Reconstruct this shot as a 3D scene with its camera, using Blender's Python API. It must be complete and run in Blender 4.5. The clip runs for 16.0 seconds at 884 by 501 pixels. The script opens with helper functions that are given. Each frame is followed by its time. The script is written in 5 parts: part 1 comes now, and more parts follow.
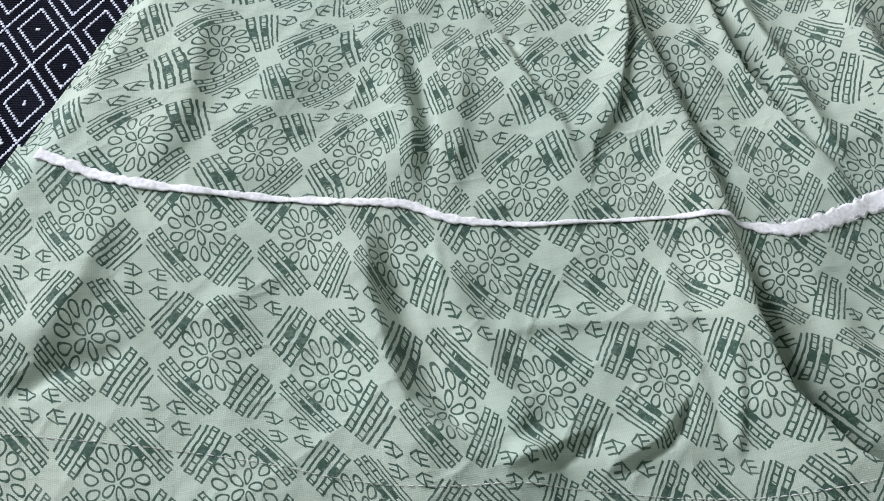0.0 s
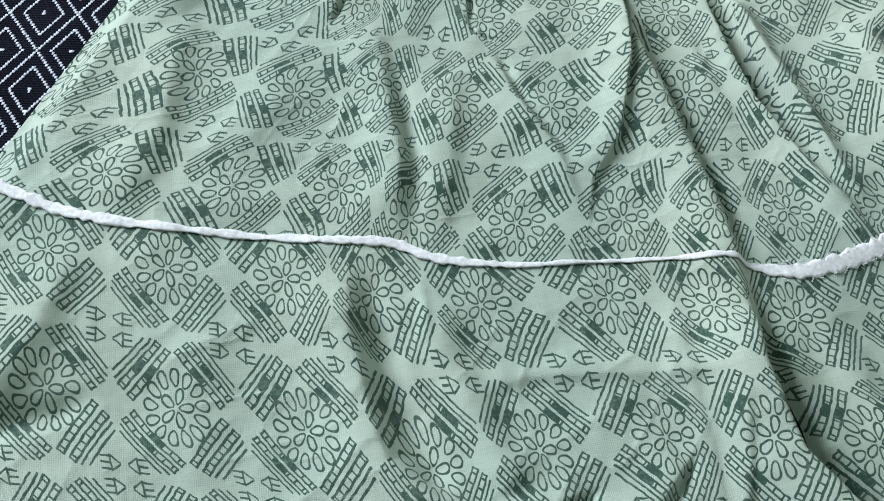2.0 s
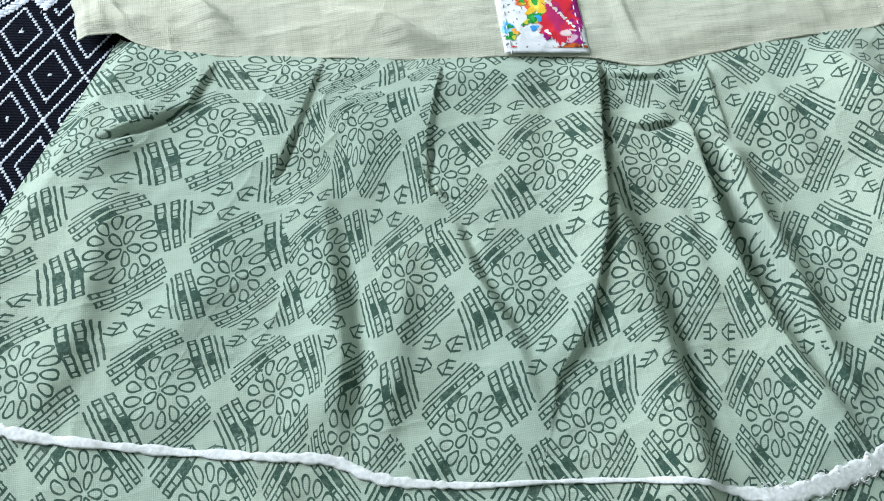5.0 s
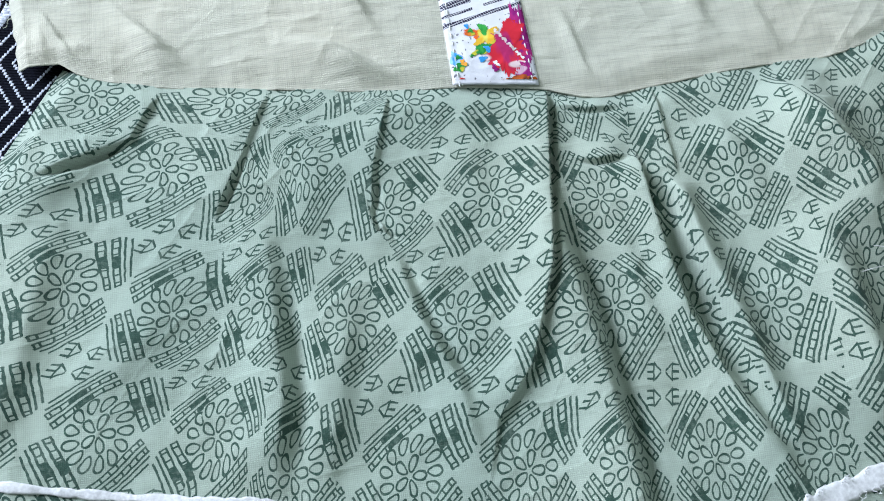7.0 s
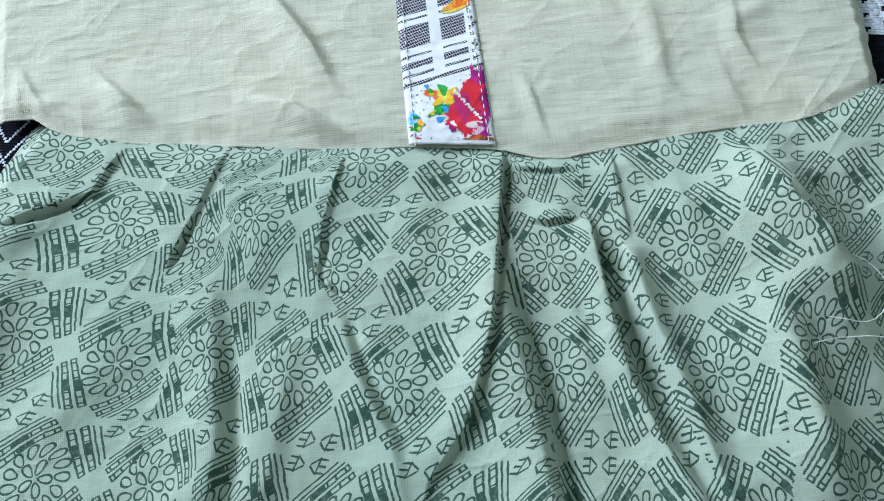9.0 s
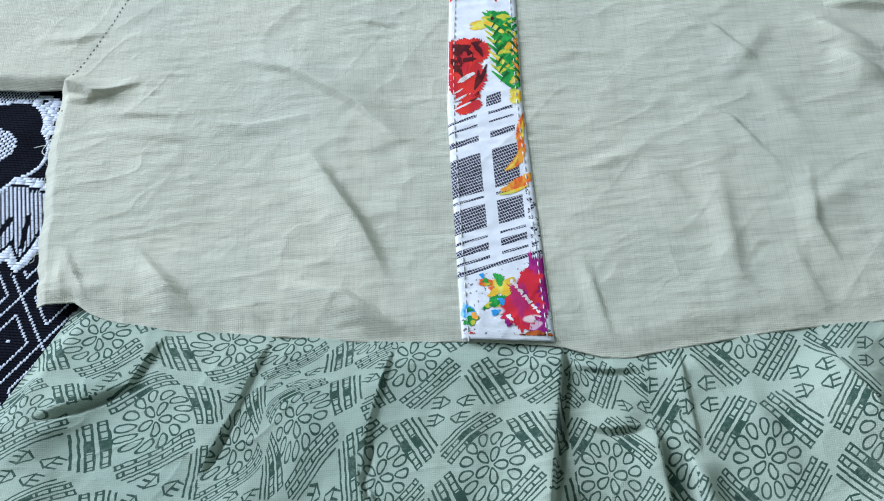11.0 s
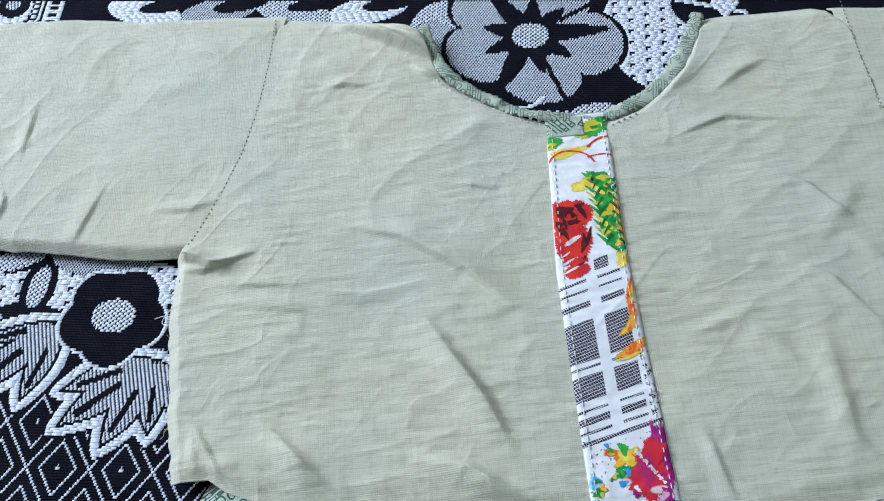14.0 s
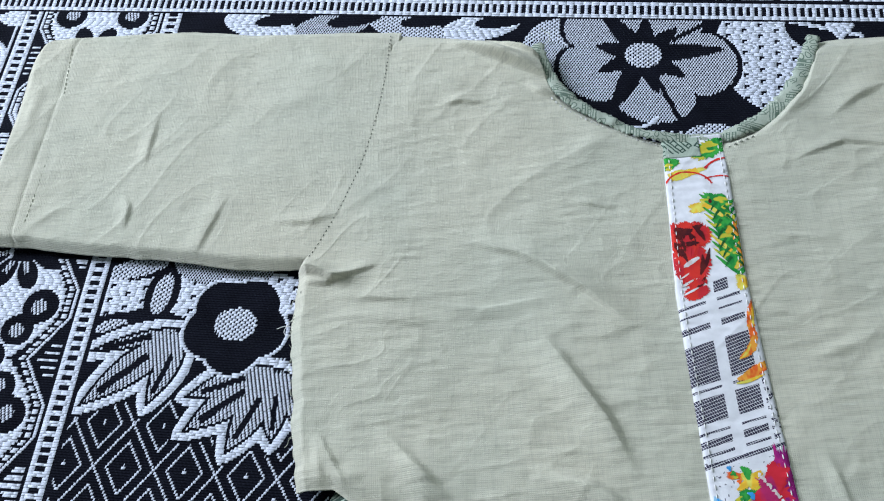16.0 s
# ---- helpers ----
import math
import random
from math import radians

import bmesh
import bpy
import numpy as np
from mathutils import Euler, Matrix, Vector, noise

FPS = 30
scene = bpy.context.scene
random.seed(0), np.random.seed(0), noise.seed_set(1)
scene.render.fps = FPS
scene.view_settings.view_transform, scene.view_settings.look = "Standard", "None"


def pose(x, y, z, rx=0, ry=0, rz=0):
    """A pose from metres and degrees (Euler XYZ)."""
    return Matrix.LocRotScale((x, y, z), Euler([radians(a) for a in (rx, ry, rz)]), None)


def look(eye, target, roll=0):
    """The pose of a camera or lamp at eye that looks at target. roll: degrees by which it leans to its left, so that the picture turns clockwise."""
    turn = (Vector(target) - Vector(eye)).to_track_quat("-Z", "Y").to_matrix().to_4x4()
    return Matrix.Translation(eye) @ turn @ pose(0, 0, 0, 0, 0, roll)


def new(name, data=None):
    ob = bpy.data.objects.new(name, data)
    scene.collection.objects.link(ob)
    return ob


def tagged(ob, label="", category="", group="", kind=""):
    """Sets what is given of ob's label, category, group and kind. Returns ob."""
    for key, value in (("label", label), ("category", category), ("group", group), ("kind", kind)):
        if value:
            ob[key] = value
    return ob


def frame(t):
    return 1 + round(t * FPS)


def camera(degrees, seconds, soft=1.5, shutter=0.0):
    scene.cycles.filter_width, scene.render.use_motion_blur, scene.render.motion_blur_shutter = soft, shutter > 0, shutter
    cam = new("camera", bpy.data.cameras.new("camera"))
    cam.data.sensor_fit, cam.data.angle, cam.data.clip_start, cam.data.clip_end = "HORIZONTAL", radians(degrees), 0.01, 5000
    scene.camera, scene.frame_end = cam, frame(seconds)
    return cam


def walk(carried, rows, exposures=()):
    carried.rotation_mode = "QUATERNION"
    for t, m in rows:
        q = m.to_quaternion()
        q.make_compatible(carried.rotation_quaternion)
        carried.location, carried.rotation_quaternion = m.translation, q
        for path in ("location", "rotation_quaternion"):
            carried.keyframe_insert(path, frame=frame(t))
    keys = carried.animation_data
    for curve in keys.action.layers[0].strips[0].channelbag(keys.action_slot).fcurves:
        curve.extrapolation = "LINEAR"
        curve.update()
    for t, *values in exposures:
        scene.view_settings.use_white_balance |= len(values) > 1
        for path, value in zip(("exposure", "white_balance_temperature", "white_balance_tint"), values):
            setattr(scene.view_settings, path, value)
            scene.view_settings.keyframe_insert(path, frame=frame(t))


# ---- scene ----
cam = camera(47.0, 16.0, soft=1.1)
PATH = [
    (0, (-0.131, -0.305, 0.31), (0.172, 0.61, -1.443), 9.9),
    (0.5, (-0.128, -0.296, 0.309), (0.173, 0.629, -1.439), 10.2),
    (1, (-0.124, -0.287, 0.303), (0.18, 0.629, -1.449), 10.4),
    (1.5, (-0.121, -0.282, 0.297), (0.186, 0.63, -1.457), 10.6),
    (2, (-0.121, -0.282, 0.297), (0.176, 0.626, -1.46), 10.1),
    (2.5, (-0.118, -0.276, 0.293), (0.186, 0.622, -1.468), 10.7),
    (3, (-0.115, -0.264, 0.295), (0.192, 0.617, -1.474), 11.2),
    (3.5, (-0.105, -0.242, 0.3), (0.173, 0.604, -1.491), 10.9),
    (4, (-0.091, -0.213, 0.307), (0.128, 0.562, -1.523), 8.9),
    (4.5, (-0.085, -0.197, 0.307), (0.118, 0.532, -1.545), 8.7),
    (4.7, (-0.082, -0.188, 0.31), (0.115, 0.522, -1.55), 8.5),
    (6.8, (-0.061, -0.164, 0.317), (0.119, 0.504, -1.56), 8.2),
    (7, (-0.06, -0.162, 0.318), (0.142, 0.488, -1.563), 10.2),
    (7.5, (-0.056, -0.16, 0.322), (0.164, 0.472, -1.563), 11.6),
    (8, (-0.055, -0.159, 0.319), (0.21, 0.457, -1.565), 16.3),
    (8.2, (-0.043, -0.165, 0.321), (0.147, 0.487, -1.56), 9.6),
    (10.3, (-0.004, -0.148, 0.321), (-0.036, 0.667, -1.505), -4.4),
    (10.5, (-0.009, -0.139, 0.327), (-0.048, 0.698, -1.489), -5.4),
    (11, (-0.007, -0.12, 0.317), (-0.084, 0.787, -1.463), -7.8),
    (11.5, (-0.006, -0.096, 0.328), (-0.074, 0.852, -1.432), -8.1),
    (12, (-0.003, -0.088, 0.333), (-0.06, 0.902, -1.403), -8.2),
    (12.5, (0.001, -0.084, 0.335), (-0.053, 0.917, -1.395), -8.7),
    (13, (0.003, -0.088, 0.336), (-0.053, 0.919, -1.391), -8.9),
    (13.5, (-0.004, -0.09, 0.337), (-0.058, 0.9, -1.4), -8.3),
    (14, (-0.047, -0.081, 0.353), (-0.108, 0.886, -1.397), -8.3),
    (14.5, (-0.081, -0.072, 0.356), (-0.22, 0.878, -1.398), -11.8),
    (15, (-0.097, -0.069, 0.359), (-0.263, 0.878, -1.395), -11.3),
    (15.5, (-0.092, -0.07, 0.364), (-0.242, 0.881, -1.389), -11.1),
    (16, (-0.077, -0.077, 0.363), (-0.216, 0.896, -1.379), -10.9),
]
walk(cam, [(t, look(eye, target, roll)) for t, eye, target, roll in PATH],
     [(0, 0.38, 6450, 14), (0.5, 0.37, 6380, 9), (1.5, 0.34, 6350, 6), (2.5, 0.35, 6050, 3), (4.5, 0.37, 6200, 0), (7, 0.28, 5850, 8), (7.5, 0.28, 5850, 3), (8, 0.28, 5800, -1), (10.5, 0.03, 5700, 4), (12.5, -0.06, 5650, 4), (14, -0.13, 5780, 5), (15, -0.24, 5880, 6), (16, -0.25, 5950, 6)])

# ---- daylight: sky, and an area lamp in an unseen, added window ----
world = bpy.data.worlds.new("world")
scene.world = world
world.use_nodes = True
sky = world.node_tree.nodes.new("ShaderNodeTexSky")
sky.sky_type, sky.sun_disc = "NISHITA", False
sky.sun_elevation, sky.sun_rotation = radians(42), radians(120)
world.node_tree.links.new(sky.outputs["Color"], world.node_tree.nodes["Background"].inputs["Color"])
world.node_tree.nodes["Background"].inputs["Strength"].default_value = 0.10
# Window opening is made up; its lamp gives soft light from the upper left.
WALL_X, WIN_Y, WIN_Z, WIN_W, WIN_H = -1.05, 0.72, 0.88, 0.95, 1.0
day = new("daylight_stand_in", bpy.data.lights.new("daylight_stand_in", "AREA"))
day.data.shape, day.data.size, day.data.size_y = "RECTANGLE", WIN_W - 0.06, WIN_H - 0.06
day.data.energy, day.data.color = 50.0, (0.955, 0.975, 1.07)
day.matrix_world = look((WALL_X - 0.06, WIN_Y, WIN_Z), (WALL_X + 1, WIN_Y, WIN_Z))


# ---- materials ----
class Ex:
    """A value in a node tree, with arithmetic."""
    def __init__(self, tree, sock):
        self.tree, self.sock = tree, sock

    def op(self, kind, *others):
        n = self.tree.nodes.new("ShaderNodeMath")
        n.operation = kind
        for k, v in enumerate((self, *others)):
            if isinstance(v, Ex):
                self.tree.links.new(v.sock, n.inputs[k])
            else:
                n.inputs[k].default_value = v
        return Ex(self.tree, n.outputs[0])

    def __add__(self, o): return self.op("ADD", o)
    def __sub__(self, o): return self.op("SUBTRACT", o)
    def __mul__(self, o): return self.op("MULTIPLY", o)
    def __truediv__(self, o): return self.op("DIVIDE", o)
    def ab(self): return self.op("ABSOLUTE")
    def lt(self, o): return self.op("LESS_THAN", o)
    def gt(self, o): return self.op("GREATER_THAN", o)
    def mx(self, o): return self.op("MAXIMUM", o)
    def mn(self, o): return self.op("MINIMUM", o)
    def cycle(self, o): return self.op("FLOORED_MODULO", o)
    def root(self): return self.op("SQRT")
    def ramp(self, a, b):
        n = self.tree.nodes.new("ShaderNodeMapRange")
        self.tree.links.new(self.sock, n.inputs[0])
        n.inputs[1].default_value, n.inputs[2].default_value = a, b
        return Ex(self.tree, n.outputs[0])


class Mat:
    """A principled material with short ways to add nodes."""
    def __init__(self, name, rough=0.85, metal=0.0, sheen=0.0):
        self.m = bpy.data.materials.new(name)
        self.m.use_nodes = True
        self.t = self.m.node_tree
        self.b = self.t.nodes["Principled BSDF"]
        self.b.inputs["Roughness"].default_value = rough
        self.b.inputs["Metallic"].default_value = metal
        self.b.inputs["Sheen Weight"].default_value = sheen
        self.b.inputs["Specular IOR Level"].default_value = 0.25
        self.coords = self.t.nodes.new("ShaderNodeTexCoord")

    def at(self, sock="Object"):
        n = self.t.nodes.new("ShaderNodeSeparateXYZ")
        self.t.links.new(self.coords.outputs[sock], n.inputs[0])
        return Ex(self.t, n.outputs[0]), Ex(self.t, n.outputs[1])

    def noise(self, scale, detail=3.0, stretch=(1, 1, 1), sock="Object", rough=0.55):
        g = self.t.nodes.new("ShaderNodeMapping")
        g.inputs["Scale"].default_value = stretch
        self.t.links.new(self.coords.outputs[sock], g.inputs[0])
        n = self.t.nodes.new("ShaderNodeTexNoise")
        n.inputs["Scale"].default_value, n.inputs["Detail"].default_value = scale, detail
        n.inputs["Roughness"].default_value = rough
        self.t.links.new(g.outputs[0], n.inputs["Vector"])
        return Ex(self.t, n.outputs["Fac"])

    def rgb(self, c):
        n = self.t.nodes.new("ShaderNodeRGB")
        n.outputs[0].default_value = (*c, 1)
        return n.outputs[0]

    def mix(self, fac, a, b, kind="MIX"):
        n = self.t.nodes.new("ShaderNodeMix")
        n.data_type, n.blend_type = "RGBA", kind
        for k, v in ((0, fac), (6, a), (7, b)):
            if isinstance(v, Ex):
                self.t.links.new(v.sock, n.inputs[k])
            elif isinstance(v, tuple):
                n.inputs[k].default_value = (*v, 1)
            elif isinstance(v, float):
                n.inputs[k].default_value = v
            else:
                self.t.links.new(v, n.inputs[k])
        return n.outputs[2]

    def colour(self, sock):
        self.t.links.new(sock, self.b.inputs["Base Color"])

    def bump(self, height, strength, distance):
        n = self.t.nodes.new("ShaderNodeBump")
        n.inputs["Strength"].default_value, n.inputs["Distance"].default_value = strength, distance
        self.t.links.new(height.sock, n.inputs["Height"])
        if self.b.inputs["Normal"].is_linked:
            self.t.links.new(self.b.inputs["Normal"].links[0].from_socket, n.inputs["Normal"])
        self.t.links.new(n.outputs[0], self.b.inputs["Normal"])


def weave(m, x, y, pitch):
    """Height of a plain weave of that thread pitch, in 0..1."""
    a = ((x * (math.tau / pitch)).op("SINE") * (y * (math.pi / pitch)).op("SINE"))
    b = ((y * (math.tau / pitch)).op("SINE") * (x * (math.pi / pitch)).op("COSINE"))
    return a.ab().mx(b.ab())


def linen(name, base, warm):
    """Plain pale cotton linen with slubs and faint creases."""
    m = Mat(name, 0.9, sheen=0.15)
    x, y = m.at()
    big = m.noise(14, 2)
    slub = m.noise(90, 3, (1, 14, 1))
    slub2 = m.noise(90, 3, (14, 1, 1))
    th = weave(m, x, y, 0.0007)
    c = m.mix(big.ramp(0.35, 0.7), base, warm)
    dark = (slub.ramp(0.45, 0.75) * 0.30) + (slub2.ramp(0.48, 0.75) * 0.19) + (th * -0.22 + 0.18)
    c = m.mix(dark, c, tuple(v * 0.45 for v in base))
    pale = m.noise(90, 2, (1, 22, 1)).ramp(0.70, 0.74) * 0.35
    c = m.mix(pale, c, (0.70, 0.71, 0.64))
    m.colour(c)
    m.bump(th, 0.5, 0.0003)
    m.bump(slub, 0.2, 0.0006)
    m.bump(m.noise(55, 4, (1, 1.3, 1), rough=0.6), 0.40, 0.0018)
    return m.m


def printed(name, base, warm, ink):
    """Pale cotton with a block print: flowers in lozenges of ladder bars, and small crowns between them."""
    m = Mat(name, 0.9, sheen=0.1)
    uu, vv = m.at("UV")
    x, y = m.at()
    wob = (m.noise(420, 1) - 0.5) * 0.7
    wob2 = (m.noise(330, 1) - 0.5) * 0.7
    px = ((uu + 0.5).cycle(1.0) - 0.5) * 37.0 + wob
    py = ((vv + 0.5).cycle(1.0) - 0.5) * 42.6 + wob2
    # flower
    fx, fy = px * 1.16, py * 1.00
    r = (fx * fx + fy * fy).root()
    ang = fy.op("ARCTAN2", fx)
    marks = None
    for n, off, rc, lx, ly in ((5, 0.66, 3.5, 2.3, 1.25), (13, 0.14, 8.9, 2.4, 1.42)):
        a = (ang + off).cycle(math.tau / n) - math.pi / n
        qx, qy = r * a.op("COSINE") - rc, r * a.op("SINE")
        qy = qy / ((qx / lx) * 0.25 + 1.0)
        e = ((qx / lx) * (qx / lx) + (qy / ly) * (qy / ly)).root()
        slope = ((qx / lx ** 2) * (qx / lx ** 2) + (qy / ly ** 2) * (qy / ly ** 2)).root()
        ring = (e * (e - 1.0) / (slope + 0.01)).ab().lt(0.33)
        marks = ring if marks is None else marks.mx(ring)
    # ladder bars on the four sides of the lozenge
    ax, ay = px.ab(), py.ab()
    s = (ay * 0.772 - ax * 0.635) - 2.4
    d = ax * 0.772 + ay * 0.635
    filled = (px.gt(0.0) * py.lt(0.0)) * -1.0 + 1.0
    for k, (mid0, half, long) in enumerate(((11.6, 0.92, 10.2), (15.0, 0.92, 10.0))):
        mid = (d - mid0).ab()
        inlen = (s.ab() - long + mid * 0.4).lt(0.0)
        rail = (mid - half).ab().lt(0.32)
        tip = (s.ab() - (long - 0.7)).ab().lt(0.25) * mid.lt(half)
        rung = ((s + 1.35).cycle(2.7) - 1.35).ab().lt(0.28) * mid.lt(half)
        blk = (s + (k - 0.5)).ab().lt(2.5) * mid.lt(half) * filled
        marks = marks.mx((rail.mx(rung).mx(blk).mx(tip)) * inlen)
    for d0, long in ((17.3, 8.8), (19.0, 7.4)):
        marks = marks.mx((d - d0).ab().lt(0.32) * s.ab().lt(long))
    # small crowns where four lozenges meet
    cu = ((ax - 18.5).ab() - 3.9) * 0.86
    cw = ((ay - 21.3).ab() - 3.3) * 0.90
    cv = cw.ab() + cu * 0.12
    prong = ((cw + 0.85).cycle(1.7) - 0.85).ab().lt(0.30) * cv.lt(2.1) * cu.gt(-0.1) * cu.lt(2.4)
    roof = (cv + cu * -0.85 - 2.0).ab().lt(0.32) * cu.lt(0.1) * cu.gt(-2.5)
    wall = cu.ab().lt(0.25) * cv.lt(2.1)
    marks = marks.mx(prong.mx(roof).mx(wall))
    th = weave(m, x, y, 0.0006)
    wear = m.noise(900, 2).ramp(0.25, 0.55) * 0.22 + m.noise(120, 2).ramp(0.3, 0.6) * 0.14 + 0.70
    cloth = m.mix(m.noise(12, 2).ramp(0.35, 0.7), base, warm)
    cloth = m.mix(th * -0.45 + 0.34, cloth, tuple(v * 0.45 for v in base))
    slub = m.noise(95, 3, (1, 13, 1)).ramp(0.45, 0.75) * 0.16 + m.noise(95, 3, (13, 1, 1)).ramp(0.48, 0.75) * 0.12
    cloth = m.mix(slub, cloth, tuple(v * 0.5 for v in base))
    m.colour(m.mix(marks * wear, cloth, ink))
    m.bump(th, 0.4, 0.0003)
    m.bump(m.noise(70, 4, rough=0.6), 0.25, 0.0012)
    return m.m


def thread_mat(name, base, rough=0.8):
    m = Mat(name, rough, sheen=0.1)
    c = m.mix(m.noise(700, 2).ramp(0.3, 0.7), base, tuple(v * 0.72 for v in base))
    m.colour(c)
    m.bump(m.noise(1500, 2), 0.3, 0.0003)
    return m.m


def spread_ground(name):
    """Black ribbed ground weave."""
    m = Mat(name, 0.9)
    x, y = m.at()
    rib = (y * (math.tau / 0.00106)).op("SINE") * 0.5 + 0.5
    twist = (x * (math.tau / 0.0016) + (y * (math.pi / 0.0014))).op("SINE") * 0.5 + 0.5
    c = m.mix(m.noise(60, 2).ramp(0.3, 0.7), (0.003, 0.0035, 0.007), (0.008, 0.009, 0.016))
    c = m.mix(rib * twist * 0.35, c, (0.018, 0.019, 0.030))
    m.b.inputs["Specular IOR Level"].default_value = 0.06
    m.colour(c)
    m.bump(rib * (twist * 0.4 + 0.6), 0.8, 0.0006)
    return m.m


def strip_print(name):
    """White poplin with a dark broken plaid; the plaid fades out towards the ends."""
    m = Mat(name, 0.85)
    x, y = m.at("UV")
    dot = (((x + y * 0.45).cycle(0.0010) - 0.0005).ab().lt(0.00044)) * (((y - x * 0.35).cycle(0.00125) - 0.000625).ab().lt(0.00054))
    slant = y - x * 0.26
    ink = None
    for lo, hi, a, b in ((0.0905, 0.0918, -0.03, 0.03), (0.0868, 0.0877, -0.03, 0.03), (0.0805, 0.0830, -0.03, 0.03), (0.0600, 0.0755, -0.03, 0.03), (0.0572, 0.0582, -0.03, 0.03), (0.0455, 0.0548, -0.03, 0.03),
                         (0.0415, 0.0424, -0.03, 0.03), (0.0368, 0.0395, -0.03, 0.03), (0.0335, 0.0346, -0.03, 0.03), (0.0296, 0.0312, -1, 1), (0.0942, 0.0990, 0.0005, 0.006)):
        band = slant.gt(lo) * slant.lt(hi)
        if a > -1:
            band = band * (x + 0.0012).ab().gt(0.0021) * x.lt(0.0100) if a < 0 else band * x.gt(a) * x.lt(b)
        ink = band if ink is None else ink.mx(band)
    edge_spots = x.gt(0.0112) * y.lt(0.062) * m.noise(500, 1, sock="UV").gt(0.55) * y.gt(0.034)
    spots = m.noise(620, 1, sock="UV").gt(0.68) * y.lt(0.030) * y.gt(0.004)
    ink = (ink.mx(edge_spots) * dot).mx(spots * 0.8)
    c = m.mix(m.noise(300, 2).ramp(0.3, 0.7), (0.78, 0.78, 0.82), (0.70, 0.70, 0.74))
    m.colour(m.mix(ink, c, (0.030, 0.028, 0.055)))
    m.bump(weave(m, x, y, 0.0005), 0.2, 0.0002)
    return m.m


def dye(name, a, b, scale=260, c=None, much=0.56):
    """Printed colour, blotched by a second one, in short slanting strokes."""
    m = Mat(name, 0.85)
    n = m.noise(scale, 2, (1.0, 0.45, 1))
    col = m.mix(n.ramp(0.45, 0.55), a, b)
    if c:
        col = m.mix(m.noise(scale * 0.8, 1, (0.6, 1, 1)).ramp(much, much + 0.04), col, c)
    m.colour(col)
    return m.m


SAGE = linen("sage_linen", (0.570, 0.572, 0.468), (0.630, 0.605, 0.485))
PRINT = printed("block_print", (0.405, 0.490, 0.410), (0.455, 0.515, 0.420), (0.036, 0.076, 0.056))
PRINT_BACK = printed("block_print_back", (0.42, 0.47, 0.39), (0.46, 0.50, 0.41), (0.12, 0.17, 0.13))
SEW_WHITE = thread_mat("white_thread", (0.78, 0.78, 0.76))
SEW_GREY = thread_mat("grey_thread", (0.16, 0.18, 0.15))
SEW_SAGE = thread_mat("sage_thread", (0.60, 0.62, 0.50))
TAPE = thread_mat("white_tape", (0.80, 0.80, 0.80))
GROUND = spread_ground("black_weave")
MOTIF = thread_mat("white_yarn", (0.74, 0.78, 0.90), 0.75)
STRIP = strip_print("plaid_poplin")
RED = dye("red_dye", (0.62, 0.03, 0.02), (0.50, 0.02, 0.03), 200)
MAROON = dye("maroon_dye", (0.06, 0.006, 0.01), (0.10, 0.01, 0.01))
GREEN = dye("green_dye", (0.02, 0.22, 0.04), (0.05, 0.34, 0.05), 420, (0.55, 0.50, 0.04), 0.53)
YELLOW = dye("yellow_dye", (0.75, 0.45, 0.03), (0.70, 0.62, 0.10), 300)
ORANGE = dye("orange_dye", (0.72, 0.12, 0.02), (0.78, 0.34, 0.04), 300)
CRIMSON = dye("crimson_dye", (0.60, 0.02, 0.04), (0.42, 0.02, 0.12), 160, (0.80, 0.62, 0.62), 0.62)
PURPLE = dye("purple_dye", (0.25, 0.01, 0.16), (0.42, 0.02, 0.20), 200, (0.70, 0.45, 0.58), 0.60)
BLUE = dye("blue_dye", (0.05, 0.30, 0.68), (0.30, 0.55, 0.75), 380)
BROWN = dye("brown_dye", (0.10, 0.02, 0.01), (0.55, 0.12, 0.02), 260)


# ---- cloth ----
def part(name, data, material, parent, label=""):
    ob = new(name, data)
    ob.data.materials.append(material)
    ob.parent = parent
    if label:
        ob["label"] = label
    return ob


def value_noise(x, y, size, seed):
    """Smooth noise in -1..1 with features of that size."""
    table = np.random.RandomState(seed).uniform(-1, 1, (64, 64))
    u, v = x / size + 31.7, y / size + 17.3
    i, j = np.floor(u).astype(int), np.floor(v).astype(int)
    f, g = u - i, v - j
    f, g = f * f * (3 - 2 * f), g * g * (3 - 2 * g)
    pick = lambda a, b: table[a % 64, b % 64]
    return (pick(i, j) * (1 - f) + pick(i + 1, j) * f) * (1 - g) + (pick(i, j + 1) * (1 - f) + pick(i + 1, j + 1) * f) * g


def smooth(a, b, x):
    t = np.clip((x - a) / (b - a), 0, 1)
    return t * t * (3 - 2 * t)


